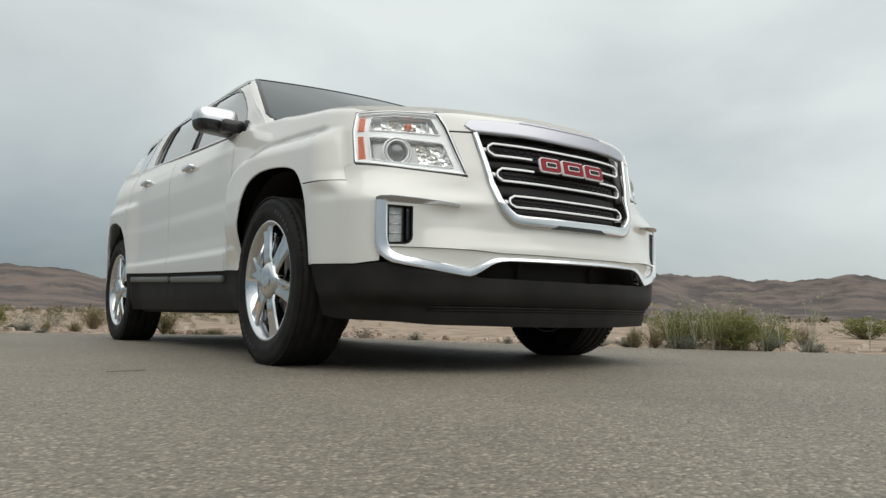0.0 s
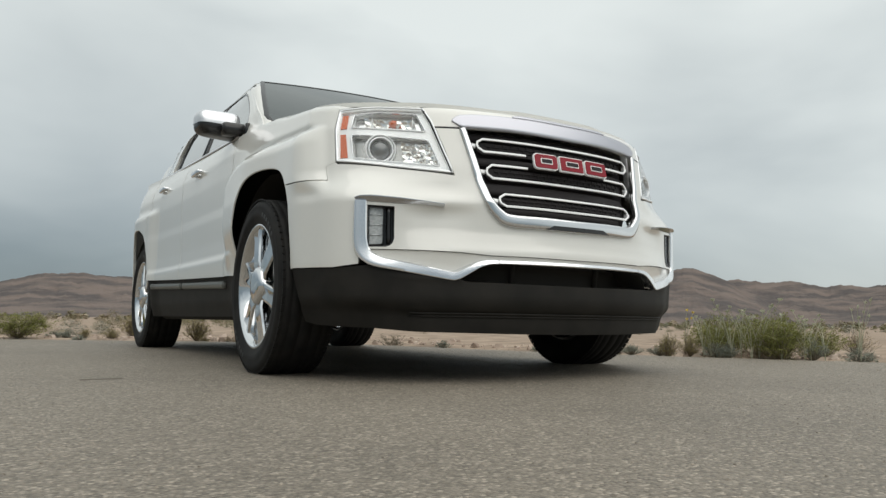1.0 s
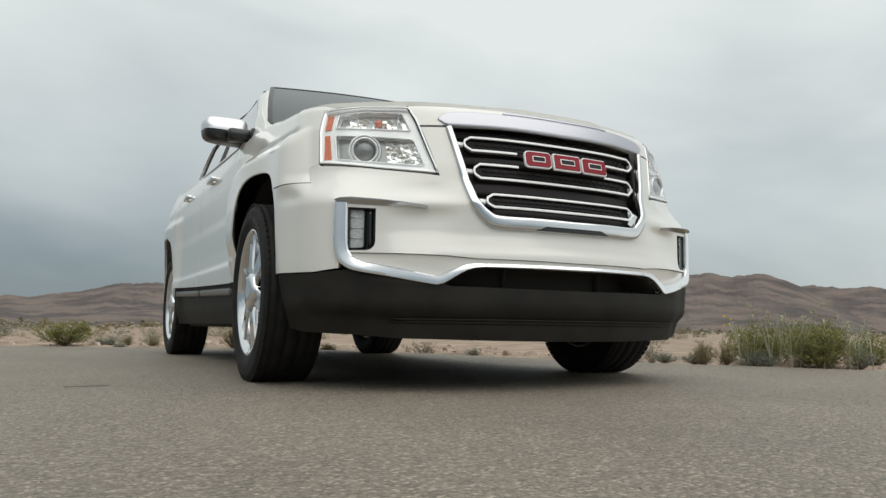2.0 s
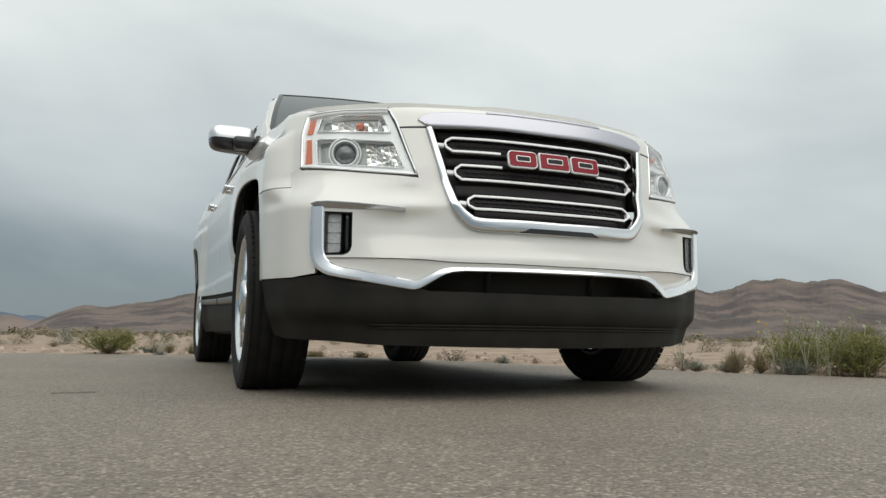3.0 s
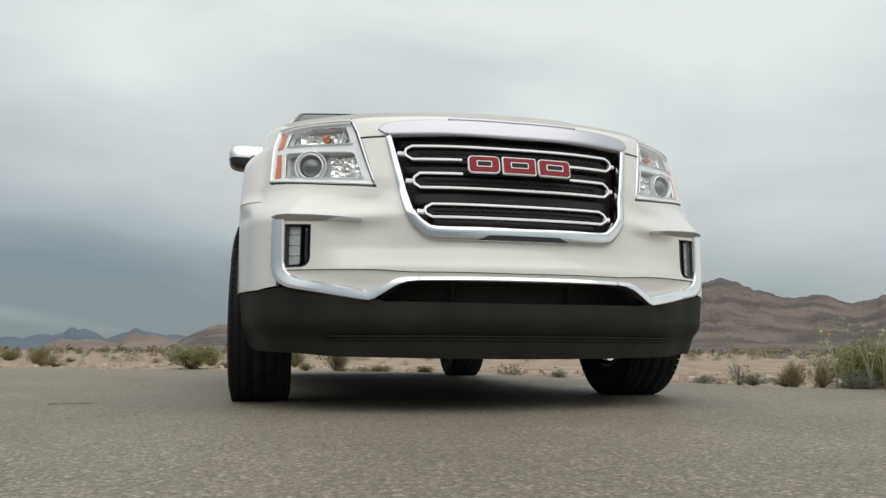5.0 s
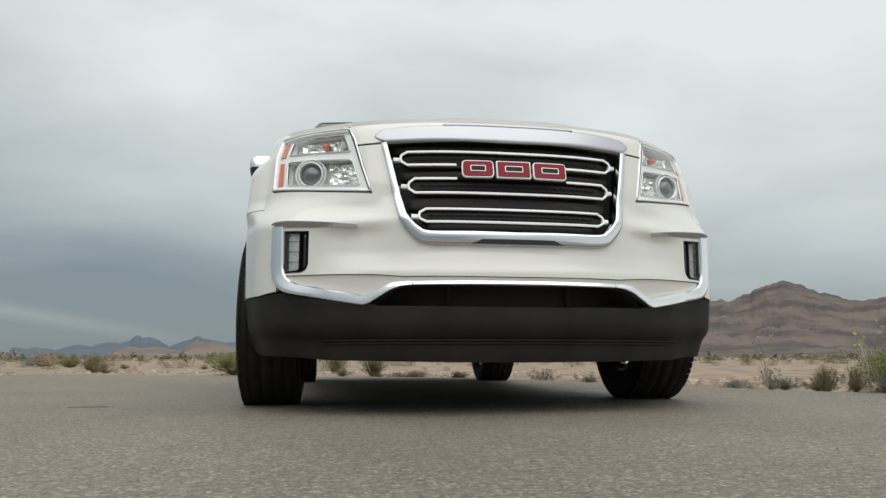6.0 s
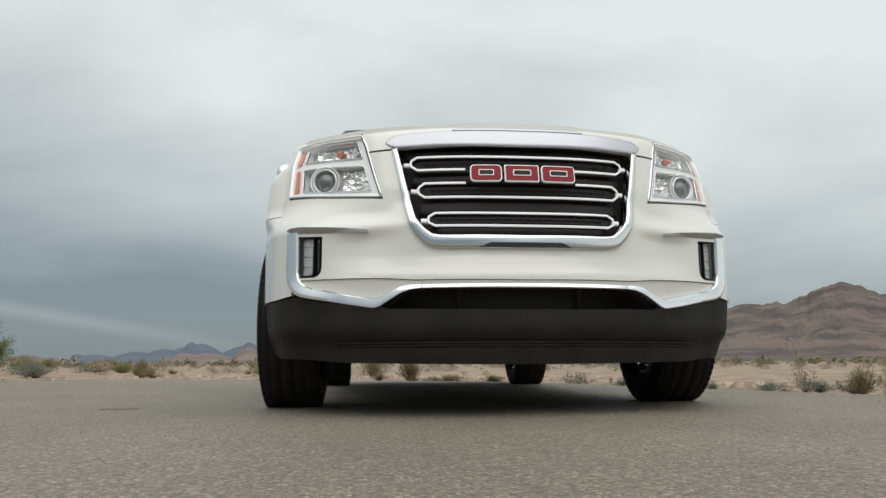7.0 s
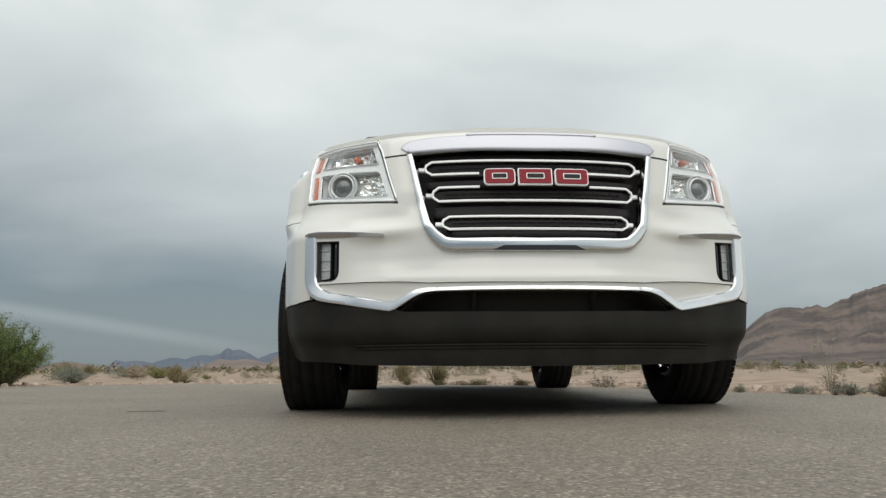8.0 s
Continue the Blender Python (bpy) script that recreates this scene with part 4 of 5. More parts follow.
# headlights
def facets(name, turn, lamp, x0, wide, taper, z0, high, drop, nx, nz, seed):
    """A bright bowl of many small flat mirrors behind the lamp's cover."""
    sign = 1 if turn is not flip else -1
    rng = random.Random(seed)
    grid = []
    for j in range(nz):
        for k in range(nx):
            u = k / (nx - 1)
            z = z0 + high * j / (nz - 1) + rng.uniform(-0.002, 0.002) - drop * u
            x = x0 - (wide + taper * (nz - 1 - j)) * u + rng.uniform(-0.002, 0.002)
            bowl = 0.016 * ((2 * u - 1) ** 2 + (2 * j / (nz - 1) - 1) ** 2) / 2
            grid.append(skin(np.array([sign * F(x, z)[0]]), np.array([z]), -0.040 + bowl + rng.uniform(-0.005, 0.005))[0])
    faces = []
    for j in range(nz - 1):
        for k in range(nx - 1):
            a, b, c, d = j * nx + k, j * nx + k + 1, (j + 1) * nx + k + 1, (j + 1) * nx + k
            tris = [(a, b, c), (a, c, d)] if (j + k) % 2 else [(a, b, d), (b, c, d)]
            faces += tris if sign < 0 else [q[::-1] for q in tris]
    mesh_object(name, grid, faces, FACET, lamp, "bright faceted reflector", smooth=False)


def headlight(turn):
    lamp = sheet("headlight", turn(grown(HL, 0.002)), LAMPCHROME, car, "two-storey headlight with amber side reflectors and projector lens", off=-0.055, step=0.03)
    ribbon("housing_wall", turn(HL), 0.003, 0.062, LAMPCHROME, lamp, closed=True, off=-0.060, cross=[(-1, 0), (-1, 1), (1, 1), (1, 0)])
    ribbon("chrome_bezel", turn(grown(HL, -0.006)), 0.006, 0.010, BEZEL, lamp, "bright bezel", closed=True, off=-0.012)
    up = rounded([(lamp_edge(0.955) - 0.060, 0.955), (lamp_edge(1.01) - 0.060, 1.012), F(0.70, 1.021), F(0.590, 1.008), F(0.570, 0.934), F(0.68, 0.946)], 0.010)
    low_bowl = rounded([(lamp_edge(0.838) - 0.064, 0.830), (lamp_edge(0.92) - 0.060, 0.924), F(0.70, 0.919), F(0.564, 0.900), F(0.534, 0.797), F(0.66, 0.812)], 0.014)
    sheet("bezel_plate", turn(grown(HL, -0.008)), BEZEL, lamp, "bright silver bezel round both lamps", holes=[turn(up), turn(low_bowl)], off=-0.016, deep=0.028, step=0.02)
    for rim in (up, low_bowl):
        ribbon("lamp_rim", turn(rim), 0.0035, 0.006, CHROME, lamp, closed=True, off=-0.016)
    ribbon("gasket", turn(grown(HL, 0.004)), 0.0012, 0.004, PADGREY, lamp, closed=True, off=-0.006)
    ribbon("shut_line", turn([F(0.571, 1.030), F(0.553, 0.975), F(0.524, 0.86), F(0.497, 0.765)]), 0.0, 0.004, GLOSSBLACK, lamp, off=-0.002, halves=[0.006, 0.0055, 0.0035, 0.002] if turn is not flip else [0.002, 0.0035, 0.0055, 0.006])
    for z0, z1 in ((0.950, 1.010), (0.832, 0.926)):
        amber = [(lamp_edge(z0) - 0.007, z0), (lamp_edge(z1) - 0.007, z1), (lamp_edge(z1) - 0.036, z1), (lamp_edge(z0) - 0.040, z0)]
        sheet("amber_reflector", turn(amber), AMBER, lamp, "amber side reflector", off=-0.012, step=0.03, deep=0.01)
    # upper lamp: clear turn signal over a bright stepped bowl
    sheet("upper_reflector", turn(up), BRIGHTLAMP, lamp, off=-0.046, step=0.03)
    facets("turn_signal_bowl", turn, lamp, 0.752, 0.152, 0.0, 0.958, 0.046, 0.016, 15, 5, 21)
    sign = 1 if turn is not flip else -1
    v, f = lathe([(0.0005, 0.020), (0.009, 0.017), (0.013, 0.008), (0.0135, -0.004), (0.010, -0.014)], 14)
    bulb_at = skin(np.array([sign * F(0.668, 0.980)[0]]), np.array([0.980]), -0.030)[0]
    mesh_object("turn_bulb", [Vector(bulb_at) + Vector((q[1], -q[0], q[2])) for q in v], f, AMBER, lamp, "amber bulb in the upper lamp")
    for x in (0.735, 0.612):
        ribbon("flute", turn([F(x, 0.950), F(x - 0.008, 1.004)]), 0.0022, 0.010, LAMPCHROME, lamp, off=-0.032)
    # lower lamp: projector and a faceted bowl
    sheet("lower_reflector", turn(low_bowl), LAMPGREY, lamp, off=-0.044, step=0.03)
    s0, z0 = F(0.716, 0.868)
    c = skin(np.array([sign * s0]), np.array([z0]), -0.030)[0]
    out = np.array([sign * 0.30, -0.953, 0.0])
    for nm, prof, mt in (("projector_ring", [(0.039, 0.0), (0.041, 0.016), (0.0435, 0.022), (0.047, 0.022), (0.050, 0.014), (0.0515, -0.01)], LAMPCHROME), ("projector_shroud", [(0.0525, -0.01), (0.0535, 0.014), (0.056, 0.019), (0.0595, 0.016), (0.061, -0.01)], BEZEL), ("projector_lens", [(0.001, 0.024), (0.013, 0.0225), (0.024, 0.018), (0.034, 0.010), (0.040, 0.0)], LENS)):
        v, f = lathe(prof, 28)
        rot = Vector((1, 0, 0)).rotation_difference(Vector(out)).to_matrix()
        mesh_object(nm, [Vector(c) + rot @ Vector(q) for q in v], f, mt, lamp)
    facets("faceted_bowl", turn, lamp, 0.650, 0.088, 0.0035, 0.812, 0.082, 0.006, 12, 10, 14)
    sheet("cover_lens", turn(grown(HL, -0.004)), CLEAR, lamp, "clear cover lens", off=-0.002, deep=0.004, step=0.03).visible_shadow = False


both(headlight)


def brow(turn):
    """The strip of bodywork between headlight and bonnet."""
    low = [(lamp_edge(1.032) + 0.007, 1.032), F(0.70, 1.0445), F(0.576, 1.031)]
    high = [rim_at(F(x, 1.04)[0]) for x in (0.576, 0.64, 0.70, 0.75)] + [L(-0.52, float(rim_height(-0.52)) - 0.001)]
    sheet("headlight_brow", turn(low + high), PAINT, car, deep=0.01)


def rim_at(s):
    z = 1.05
    for _ in range(6):
        z = float(rim_height(float(skin0(s, z)[1])))
    return (s, z - 0.001)


both(brow)


# ---------------------------------------------------------------- bonnet, screen, roof
def deck(x, y, off=0.0):
    x, y = np.asarray(x, float), np.asarray(y, float)
    z = rim_height(y) - 0.003 + 0.028 * (1 - (x / 0.80) ** 2) * smoothstep((y + 0.98) / 0.55) + 0.006 * smoothstep((0.262 - np.abs(x) - 0.10 * (y + 1.0)) / 0.035) * smoothstep((0.2 - y) / 0.6) + off
    return np.stack([x, y, z], -1)


stations = [rim_at(s) for s in np.linspace(0.0, L(0.33, 1.13)[0], 26)]
half = [skin(np.array([s]), np.array([z]))[0] for s, z in stations]
half = [(float(q[0]), float(q[1])) for q in half]
outline = half + [(0.55, 0.24), (0.0, 0.16), (-0.55, 0.24)] + [(-x, y) for x, y in half[::-1][:-1]]
sheet("bonnet", outline, PAINT, car, "pearl white bonnet", place=deck, step=0.04)


def glasshouse(y, z, off=0.0):
    """The plane of the side windows, leaning in, on the +x side; a negative lead of off flips nothing."""
    y, z = np.asarray(y, float), np.asarray(z, float)
    x = 0.862 - 0.34 * (z - 1.12) - 0.08 * smoothstep((z - 1.47) / 0.15) - 0.11 * smoothstep((y - 2.2) / 1.2) - 0.020 * smoothstep((0.64 - y) / 0.2) * smoothstep((1.30 - z) / 0.12) + off
    return np.stack([x, y, z], -1)


def mirrored(place):
    def there(a, b, off=0.0):
        p = place(a, b, off)
        p[..., 0] *= -1
        return p
    return there


def belt(y):
    return float(rim_height(y))


side = [(0.28, belt(0.28) - 0.03), (0.58, belt(0.58) - 0.02), (0.60, belt(0.6)), (1.65, belt(1.65)), (2.45, belt(2.45)), (3.64, 1.24), (3.42, 1.50), (3.2, 1.57), (2.6, 1.603), (1.8, 1.616), (1.35, 1.602), (1.05, 1.572), (0.86, 1.512), (0.63, 1.375), (0.44, 1.25)]
win_f = [(0.60, belt(0.60) + 0.018), (1.385, belt(1.385) + 0.016), (1.405, 1.40), (1.41, 1.540), (1.25, 1.533), (1.08, 1.512), (0.95, 1.486), (0.86, 1.45), (0.745, 1.375), (0.64, 1.29), (0.585, 1.21)]
win_r = [(1.47, belt(1.47) + 0.016), (2.14, belt(2.14) + 0.016), (2.13, 1.34), (2.06, 1.50), (1.96, 1.540), (1.46, 1.545), (1.465, 1.40)]
win_q = [(2.86, 1.262), (3.27, 1.265), (3.16, 1.47), (2.46, 1.518), (2.56, 1.44)]
band = [win_f[0], win_f[1], (2.31, belt(2.31) + 0.014), (2.29, 1.36), (2.17, 1.50), (2.00, 1.545), (1.46, 1.547)] + win_f[4:]
for place in (glasshouse, mirrored(glasshouse)):
    sheet("cab_side", side, PAINT, car, holes=[grown(band, 0.014), grown(win_q, 0.012)], place=place, step=0.05)
    sheet("window_frame", grown(band, 0.020), GLOSSBLACK, car, "gloss black window frame and pillars", place=place, off=-0.016, step=0.08)
    for nm, w in (("front_side_window", win_f), ("rear_side_window", win_r), ("quarter_window", win_q)):
        g = sheet(nm, w, GLASS, car, "dark tinted side window", place=place, off=0.001 if nm == "quarter_window" else -0.010, step=0.08)
        ribbon("window_seal", grown(w, 0.006), 0.003 if nm == "quarter_window" else 0.009, 0.006, GLOSSBLACK, g, closed=True, off=-0.008, place=place)
    ribbon("belt_moulding", [(0.64, belt(0.64) + 0.008), (1.65, belt(1.65) + 0.007), (2.33, belt(2.33) + 0.006)], 0.0085, 0.008, CAPCHROME, car, "bright belt moulding", place=place)
    ribbon("roof_drip", [(0.85, 1.515), (1.05, 1.555), (1.35, 1.583), (1.8, 1.597), (2.6, 1.585), (3.2, 1.553)], 0.006, 0.006, GLOSSBLACK, car, place=place)


def screen(x, v, off=0.0):
    """The windscreen: v runs from the cowl (0) to the roof (1)."""
    x, v = np.asarray(x, float), np.asarray(v, float)
    bow = 1 - (x / 0.78) ** 2
    y = 0.30 + 0.565 * v - (0.16 - 0.06 * v) * bow
    z = 1.165 + 0.376 * v + 0.045 * v * (1 - v) + 0.006 * v * bow + 0.02 * bow * (1 - v)
    return np.stack([x, y - 0.75 * off, z + 0.66 * off], -1)


edge = [(0.70, -0.04), (0.755, 0.0), (0.786, 0.08), (0.788, 0.16), (0.766, 0.35), (0.726, 0.65), (0.672, 1.0)]
outline = [(0.0, -0.05)] + edge + [(0.3, 1.0), (0.0, 1.0), (-0.3, 1.0)] + [(-a, b) for a, b in edge[::-1]]
ws = sheet("windscreen", outline, SCREEN, car, "tinted windscreen reflecting the sky", place=screen, step=0.08, deep=0.006)
ribbon("windscreen_seal", outline, 0.012, 0.004, GLOSSBLACK, ws, closed=True, place=screen)
for sign in (1, -1):
    # the pillar rolls over from the glass to the flat of the cab side
    rows = []
    for v in np.linspace(-0.12, 1.0, 18):
        x0 = float(np.interp(v, [-0.05, 0.16, 0.35, 0.65, 1.0], [0.790, 0.781, 0.759, 0.719, 0.666]))
        p = screen(x0, v, 0.003)
        corner_x = float(glasshouse(p[1] + 0.02, p[2] + 0.012)[0])
        c = np.array([corner_x, p[1] + 0.018, p[2] + 0.006])
        q = glasshouse(p[1] + 0.11, p[2] + 0.012, 0.002)
        for t in np.linspace(0, 1, 9):
            w = (1 - t) ** 2 * p + 2 * t * (1 - t) * c + t * t * q
            rows.append((sign * w[0], w[1], w[2]))
    faces = [(i * 9 + j, i * 9 + j + 1, i * 9 + j + 10, i * 9 + j + 9) for i in range(17) for j in range(8)]
    mesh_object("a_pillar", rows, faces if sign < 0 else [f[::-1] for f in faces], PAINT, car)


def roof_place(x, y, off=0.0):
    x, y = np.asarray(x, float), np.asarray(y, float)
    rail = np.interp(y, [0.6, 0.80, 1.0, 1.3, 1.8, 2.6, 3.2, 3.5], [1.48, 1.535, 1.575, 1.602, 1.618, 1.606, 1.576, 1.51])
    z = rail + 0.012 * (1 - (x / 0.70) ** 2) + off
    return np.stack([x, y, z], -1)


outline = [(0.0, 0.765), (0.35, 0.785), (0.665, 0.865), (0.662, 1.0), (0.632, 1.3), (0.60, 1.8), (0.60, 2.6), (0.60, 3.2), (0.58, 3.5), (0.0, 3.56), (-0.58, 3.5), (-0.60, 3.2), (-0.60, 2.6), (-0.60, 1.8), (-0.632, 1.3), (-0.662, 1.0), (-0.665, 0.865), (-0.35, 0.785)]
sheet("roof", outline, PAINT, car, place=roof_place, step=0.08)
tail = [(-0.66, 1.22), (0.66, 1.22), (0.55, 1.50), (0.0, 1.54), (-0.55, 1.50)]
sheet("tailgate", tail, GLASS, car, "dark rear window", place=lambda x, z, off=0.0: np.stack([x, 3.66 - 0.55 * (np.asarray(z) - 1.22) + off, z], -1), step=0.1)
# cabin floor under the glass
bm = box_bm(0, 2.0, 0.92, 1.5, 3.0, 0.5, 0.05)
part("cabin_floor", bm, DARK, car)


# wheels
def wheel_mesh():
    """One wheel about the x axis, its face towards -x."""
    rim = [(r * 1.045, h) for r, h in [(0.218, 0.105), (0.236, 0.100), (0.240, 0.085), (0.222, 0.070), (0.214, 0.0), (0.222, -0.070), (0.238, -0.088), (0.250, -0.100), (0.256, -0.108), (0.252, -0.114), (0.243, -0.112), (0.236, -0.098), (0.226, -0.085), (0.214, -0.04), (0.206, 0.03), (0.204, 0.09)]]
    w = mesh_object("wheel", *lathe(rim, 72), WHEELCHROME, None, "six-spoke chrome wheel")
    r = 0.372
    prof = [(0.246, 0.100), (0.262, 0.112), (0.291, 0.123), (0.324, 0.123), (0.350, 0.117), (0.363, 0.107), (0.3695, 0.093)]
    grooves = [(0.074, 0.066), (0.030, 0.021), (-0.021, -0.030), (-0.066, -0.074)]
    for a, b in grooves:
        prof += [(r - 0.002 * abs(a) / 0.08, a + 0.002), (r - 0.0032, a), (r - 0.0032, b), (r - 0.002 * abs(b) / 0.08, b - 0.002)]
    prof += [(0.3695, -0.093), (0.363, -0.107), (0.350, -0.117), (0.337, -0.1225), (0.333, -0.1215), (0.316, -0.1245), (0.294, -0.1245), (0.291, -0.1225), (0.272, -0.118), (0.262, -0.112), (0.250, -0.100)]
    tyre = mesh_object("tyre", *lathe(prof, 96), RUBBER, w, "black road tyre")
    # shoulder blocks
    bm = bmesh.new()
    for k in range(72):
        a = 2 * math.pi * k / 72
        for side_x in (-0.099, 0.099):
            m = Matrix.Rotation(a, 4, "X") @ Matrix.Translation((side_x, 0, 0.3634)) @ Matrix.Rotation(0.30 if side_x < 0 else -0.30, 4, "Y") @ Matrix.Diagonal((0.030, 0.026, 0.006, 1))
            bmesh.ops.create_cube(bm, size=1.0, matrix=m)
    tagged(part("tread_block", bm, RUBBER, w, smooth=False), kind="stuff")
    # raised bars on the sidewall
    bm = bmesh.new()
    for start in (200, 20):
        for k in range(6):
            m = Matrix.Rotation(radians(start + 6.0 * k), 4, "X") @ Matrix.Translation((-0.1245, 0, 0.312)) @ Matrix.Diagonal((0.002, 0.018, 0.016, 1))
            bmesh.ops.create_cube(bm, size=1.0, matrix=m)
    tagged(part("sidewall_bar", bm, RUBBER_PALE, w, smooth=False), kind="stuff")
    for k in range(6):
        ang = math.radians(104 - 60 * k)
        bm = bmesh.new()
        rows = []
        for rad, half, face, back_x in ((0.055, 0.040, -0.100, -0.055), (0.10, 0.039, -0.108, -0.06), (0.16, 0.040, -0.104, -0.055), (0.21, 0.044, -0.100, -0.05), (0.248, 0.056, -0.100, -0.06)):
            rows.append([bm.verts.new((x, c, rad)) for x, c in ((back_x, -half), (face + 0.010, -half), (face + 0.002, -half * 0.86), (face, -half * 0.55), (face + 0.006, 0.0), (face, half * 0.55), (face + 0.002, half * 0.86), (face + 0.010, half), (back_x, half))])
        for a, b in zip(rows, rows[1:]):
            for i in range(8):
                bm.faces.new((a[i], a[i + 1], b[i + 1], b[i]))
            bm.faces.new((a[8], a[0], b[0], b[8]))
        bmesh.ops.recalc_face_normals(bm, faces=bm.faces)
        # z axis of the spoke to its angle, seen from -x (y to the right there points back)
        bmesh.ops.rotate(bm, verts=bm.verts, cent=(0, 0, 0), matrix=Matrix.Rotation(math.pi / 2 - ang, 3, "X"))
        part("spoke", bm, WHEELCHROME, w, crisp=32)
    cap = mesh_object("centre_cap", *lathe([(0.001, -0.121), (0.030, -0.1205), (0.058, -0.119), (0.074, -0.114), (0.081, -0.106), (0.082, -0.06)], 40), WHEELCHROME, w, "domed chrome centre cap")
    mesh_object("brake_disc", *lathe([(0.07, -0.03), (0.165, -0.03), (0.165, -0.005), (0.07, -0.005)], 48), ROTOR, w, "steel brake disc", smooth=False)
    bm = box_bm(-0.02, 0.13, 0.03, 0.06, 0.06, 0.14, 0.012)
    part("brake_caliper", bm, DARK, w)
    mesh_object("hub_back", *lathe([(0.001, 0.03), (0.19, 0.03), (0.204, 0.02)], 40), DARK, w)
    return w


first = wheel_mesh()
first.parent = car
first.matrix_basis = pose(-0.850, -0.065, 0.3570, 0, 0, -2)
for x, y, z, turned in ((-0.787, 2.790, 0.3690, 0), (0.848, -0.060, 0.3670, 178), (0.790, 2.790, 0.3690, 180)):
    copy_thing(first, pose(x, y, z, 10 + 23 * x, 0, turned))


# wheel housings and underbody
for sx in (-1, 1):
    for yc, r0 in ((0.0, 0.465), (2.80, 0.42)):
        verts, faces = [], []
        n = 20
        for k in range(n + 1):
            a = math.pi * (k / n * 1.16 - 0.08)
            for x in (0.50, 0.70, 0.885):
                verts.append((sx * x, yc + (r0 + 0.01) * math.cos(a), 0.39 + r0 * math.sin(a)))
        for k in range(n):
            for j in range(2):
                faces.append((k * 3 + j, k * 3 + j + 1, (k + 1) * 3 + j + 1, (k + 1) * 3 + j))
        c = len(verts)
        verts.append((sx * 0.50, yc, 0.39))
        faces += [(k * 3, (k + 1) * 3, c) for k in range(n)]
        mesh_object("wheel_housing", verts, faces, DARK, car)
part("underbody", box_bm(0, 1.30, 0.285, 1.30, 4.0, 0.13, 0.03), DARK, car)
part("underbody", box_bm(0, -0.55, 0.24, 1.18, 0.55, 0.08, 0.02), DARK, car)
part("sill_beam", box_bm(-0.70, 1.53, 0.28, 0.26, 1.75, 0.14, 0.03), DARK, car)
part("sill_beam", box_bm(0.70, 1.53, 0.28, 0.26, 1.75, 0.14, 0.03), DARK, car)
part("rear_axle", box_bm(0, 2.857, 0.33, 1.35, 0.10, 0.09, 0.02), DARK, car)
part("front_cross_member", box_bm(0, 0.0, 0.26, 1.30, 0.14, 0.07, 0.02), DARK, car)
bm = bmesh.new()
bmesh.ops.create_cone(bm, cap_ends=True, segments=16, radius1=0.03, radius2=0.03, depth=2.6, matrix=Matrix.Translation((0.22, 1.9, 0.215)) @ Matrix.Rotation(math.pi / 2, 4, "X"))
part("exhaust_pipe", bm, ROTOR, car)
for x, y, z in ((-0.115, -0.62, 0.187), (-0.09, -0.60, 0.184), (-0.27, -0.58, 0.19)):
    part("skid_bolt", box_bm(x, y, z, 0.016, 0.016, 0.018, 0.004, 1), DARK, car)


# door mirrors and handles
def door_mirror(sign):
    bm = bmesh.new()
    bmesh.ops.create_cube(bm, size=1.0)
    bmesh.ops.subdivide_edges(bm, edges=bm.edges, cuts=11, use_grid_fill=True)
    for v in bm.verts:
        x, y, z = v.co * 2
        q = (abs(x) ** 5 + abs(y) ** 4 + abs(z) ** 4) ** 0.22
        x, y, z = x / q, y / q, z / q
        drop = 0.072 * (1 + 0.12 * (1 - x) * 0.5)
        v.co = (0.112 * x - (0.018 * (1 - x) if z < 0 else 0.0), 0.074 * y * (1 - 0.25 * max(0, z)), (0.064 * (1 - 0.06 * (x + 1)) if z > 0 else drop) * z)
    top_bm = bm.copy()
    bmesh.ops.bisect_plane(bm, geom=bm.verts[:] + bm.edges[:] + bm.faces[:], plane_co=(0, 0, -0.017), plane_no=(0, 0, 1), clear_outer=True)
    bmesh.ops.bisect_plane(top_bm, geom=top_bm.verts[:] + top_bm.edges[:] + top_bm.faces[:], plane_co=(0, 0, -0.017), plane_no=(0, 0, 1), clear_inner=True)
    for b in (bm, top_bm):
        bmesh.ops.scale(b, vec=(sign, 1, 1), verts=b.verts)
        bmesh.ops.recalc_face_normals(b, faces=b.faces)
        bmesh.ops.rotate(b, verts=b.verts, cent=(0, 0, 0), matrix=Matrix.Rotation(-sign * 0.10, 3, "Z"))
        bmesh.ops.translate(b, verts=b.verts, vec=(sign * 0.943, 0.730, 1.238))
    bmesh.ops.scale(top_bm, vec=(1.012, 1.012, 1.012), verts=top_bm.verts, space=Matrix.Translation((-sign * 0.943, -0.730, -1.238)))
    body = part("door_mirror", bm, GLOSSBLACK, car, "door mirror with chrome cap and black base")
    part("mirror_cap", top_bm, CAPCHROME, body, "chrome mirror cap")
    part("mirror_arm", box_bm(sign * 0.872, 0.662, 1.196, 0.15, 0.12, 0.064, 0.022), GLOSSBLACK, body)
    part("sail_panel", box_bm(sign * 0.828, 0.605, 1.185, 0.03, 0.11, 0.075, 0.01), GLOSSBLACK, body)


door_mirror(-1)
door_mirror(1)
for sign in (-1, 1):
    for y, z in ((1.285, 1.066), (2.175, 1.093)):
        p = skin(np.array([sign * L(y, z)[0]]), np.array([z]))[0]
        bm = box_bm(p[0] + sign * 0.023, y, z, 0.022, 0.145, 0.036, 0.0105, 3)
        h = part("door_handle", bm, CHROME, car, "chrome door handle")
        part("handle_foot", box_bm(p[0] + sign * 0.008, y - 0.062, z, 0.034, 0.03, 0.026, 0.008), CHROME, h)
        part("handle_foot", box_bm(p[0] + sign * 0.008, y + 0.062, z, 0.034, 0.03, 0.026, 0.008), CHROME, h)


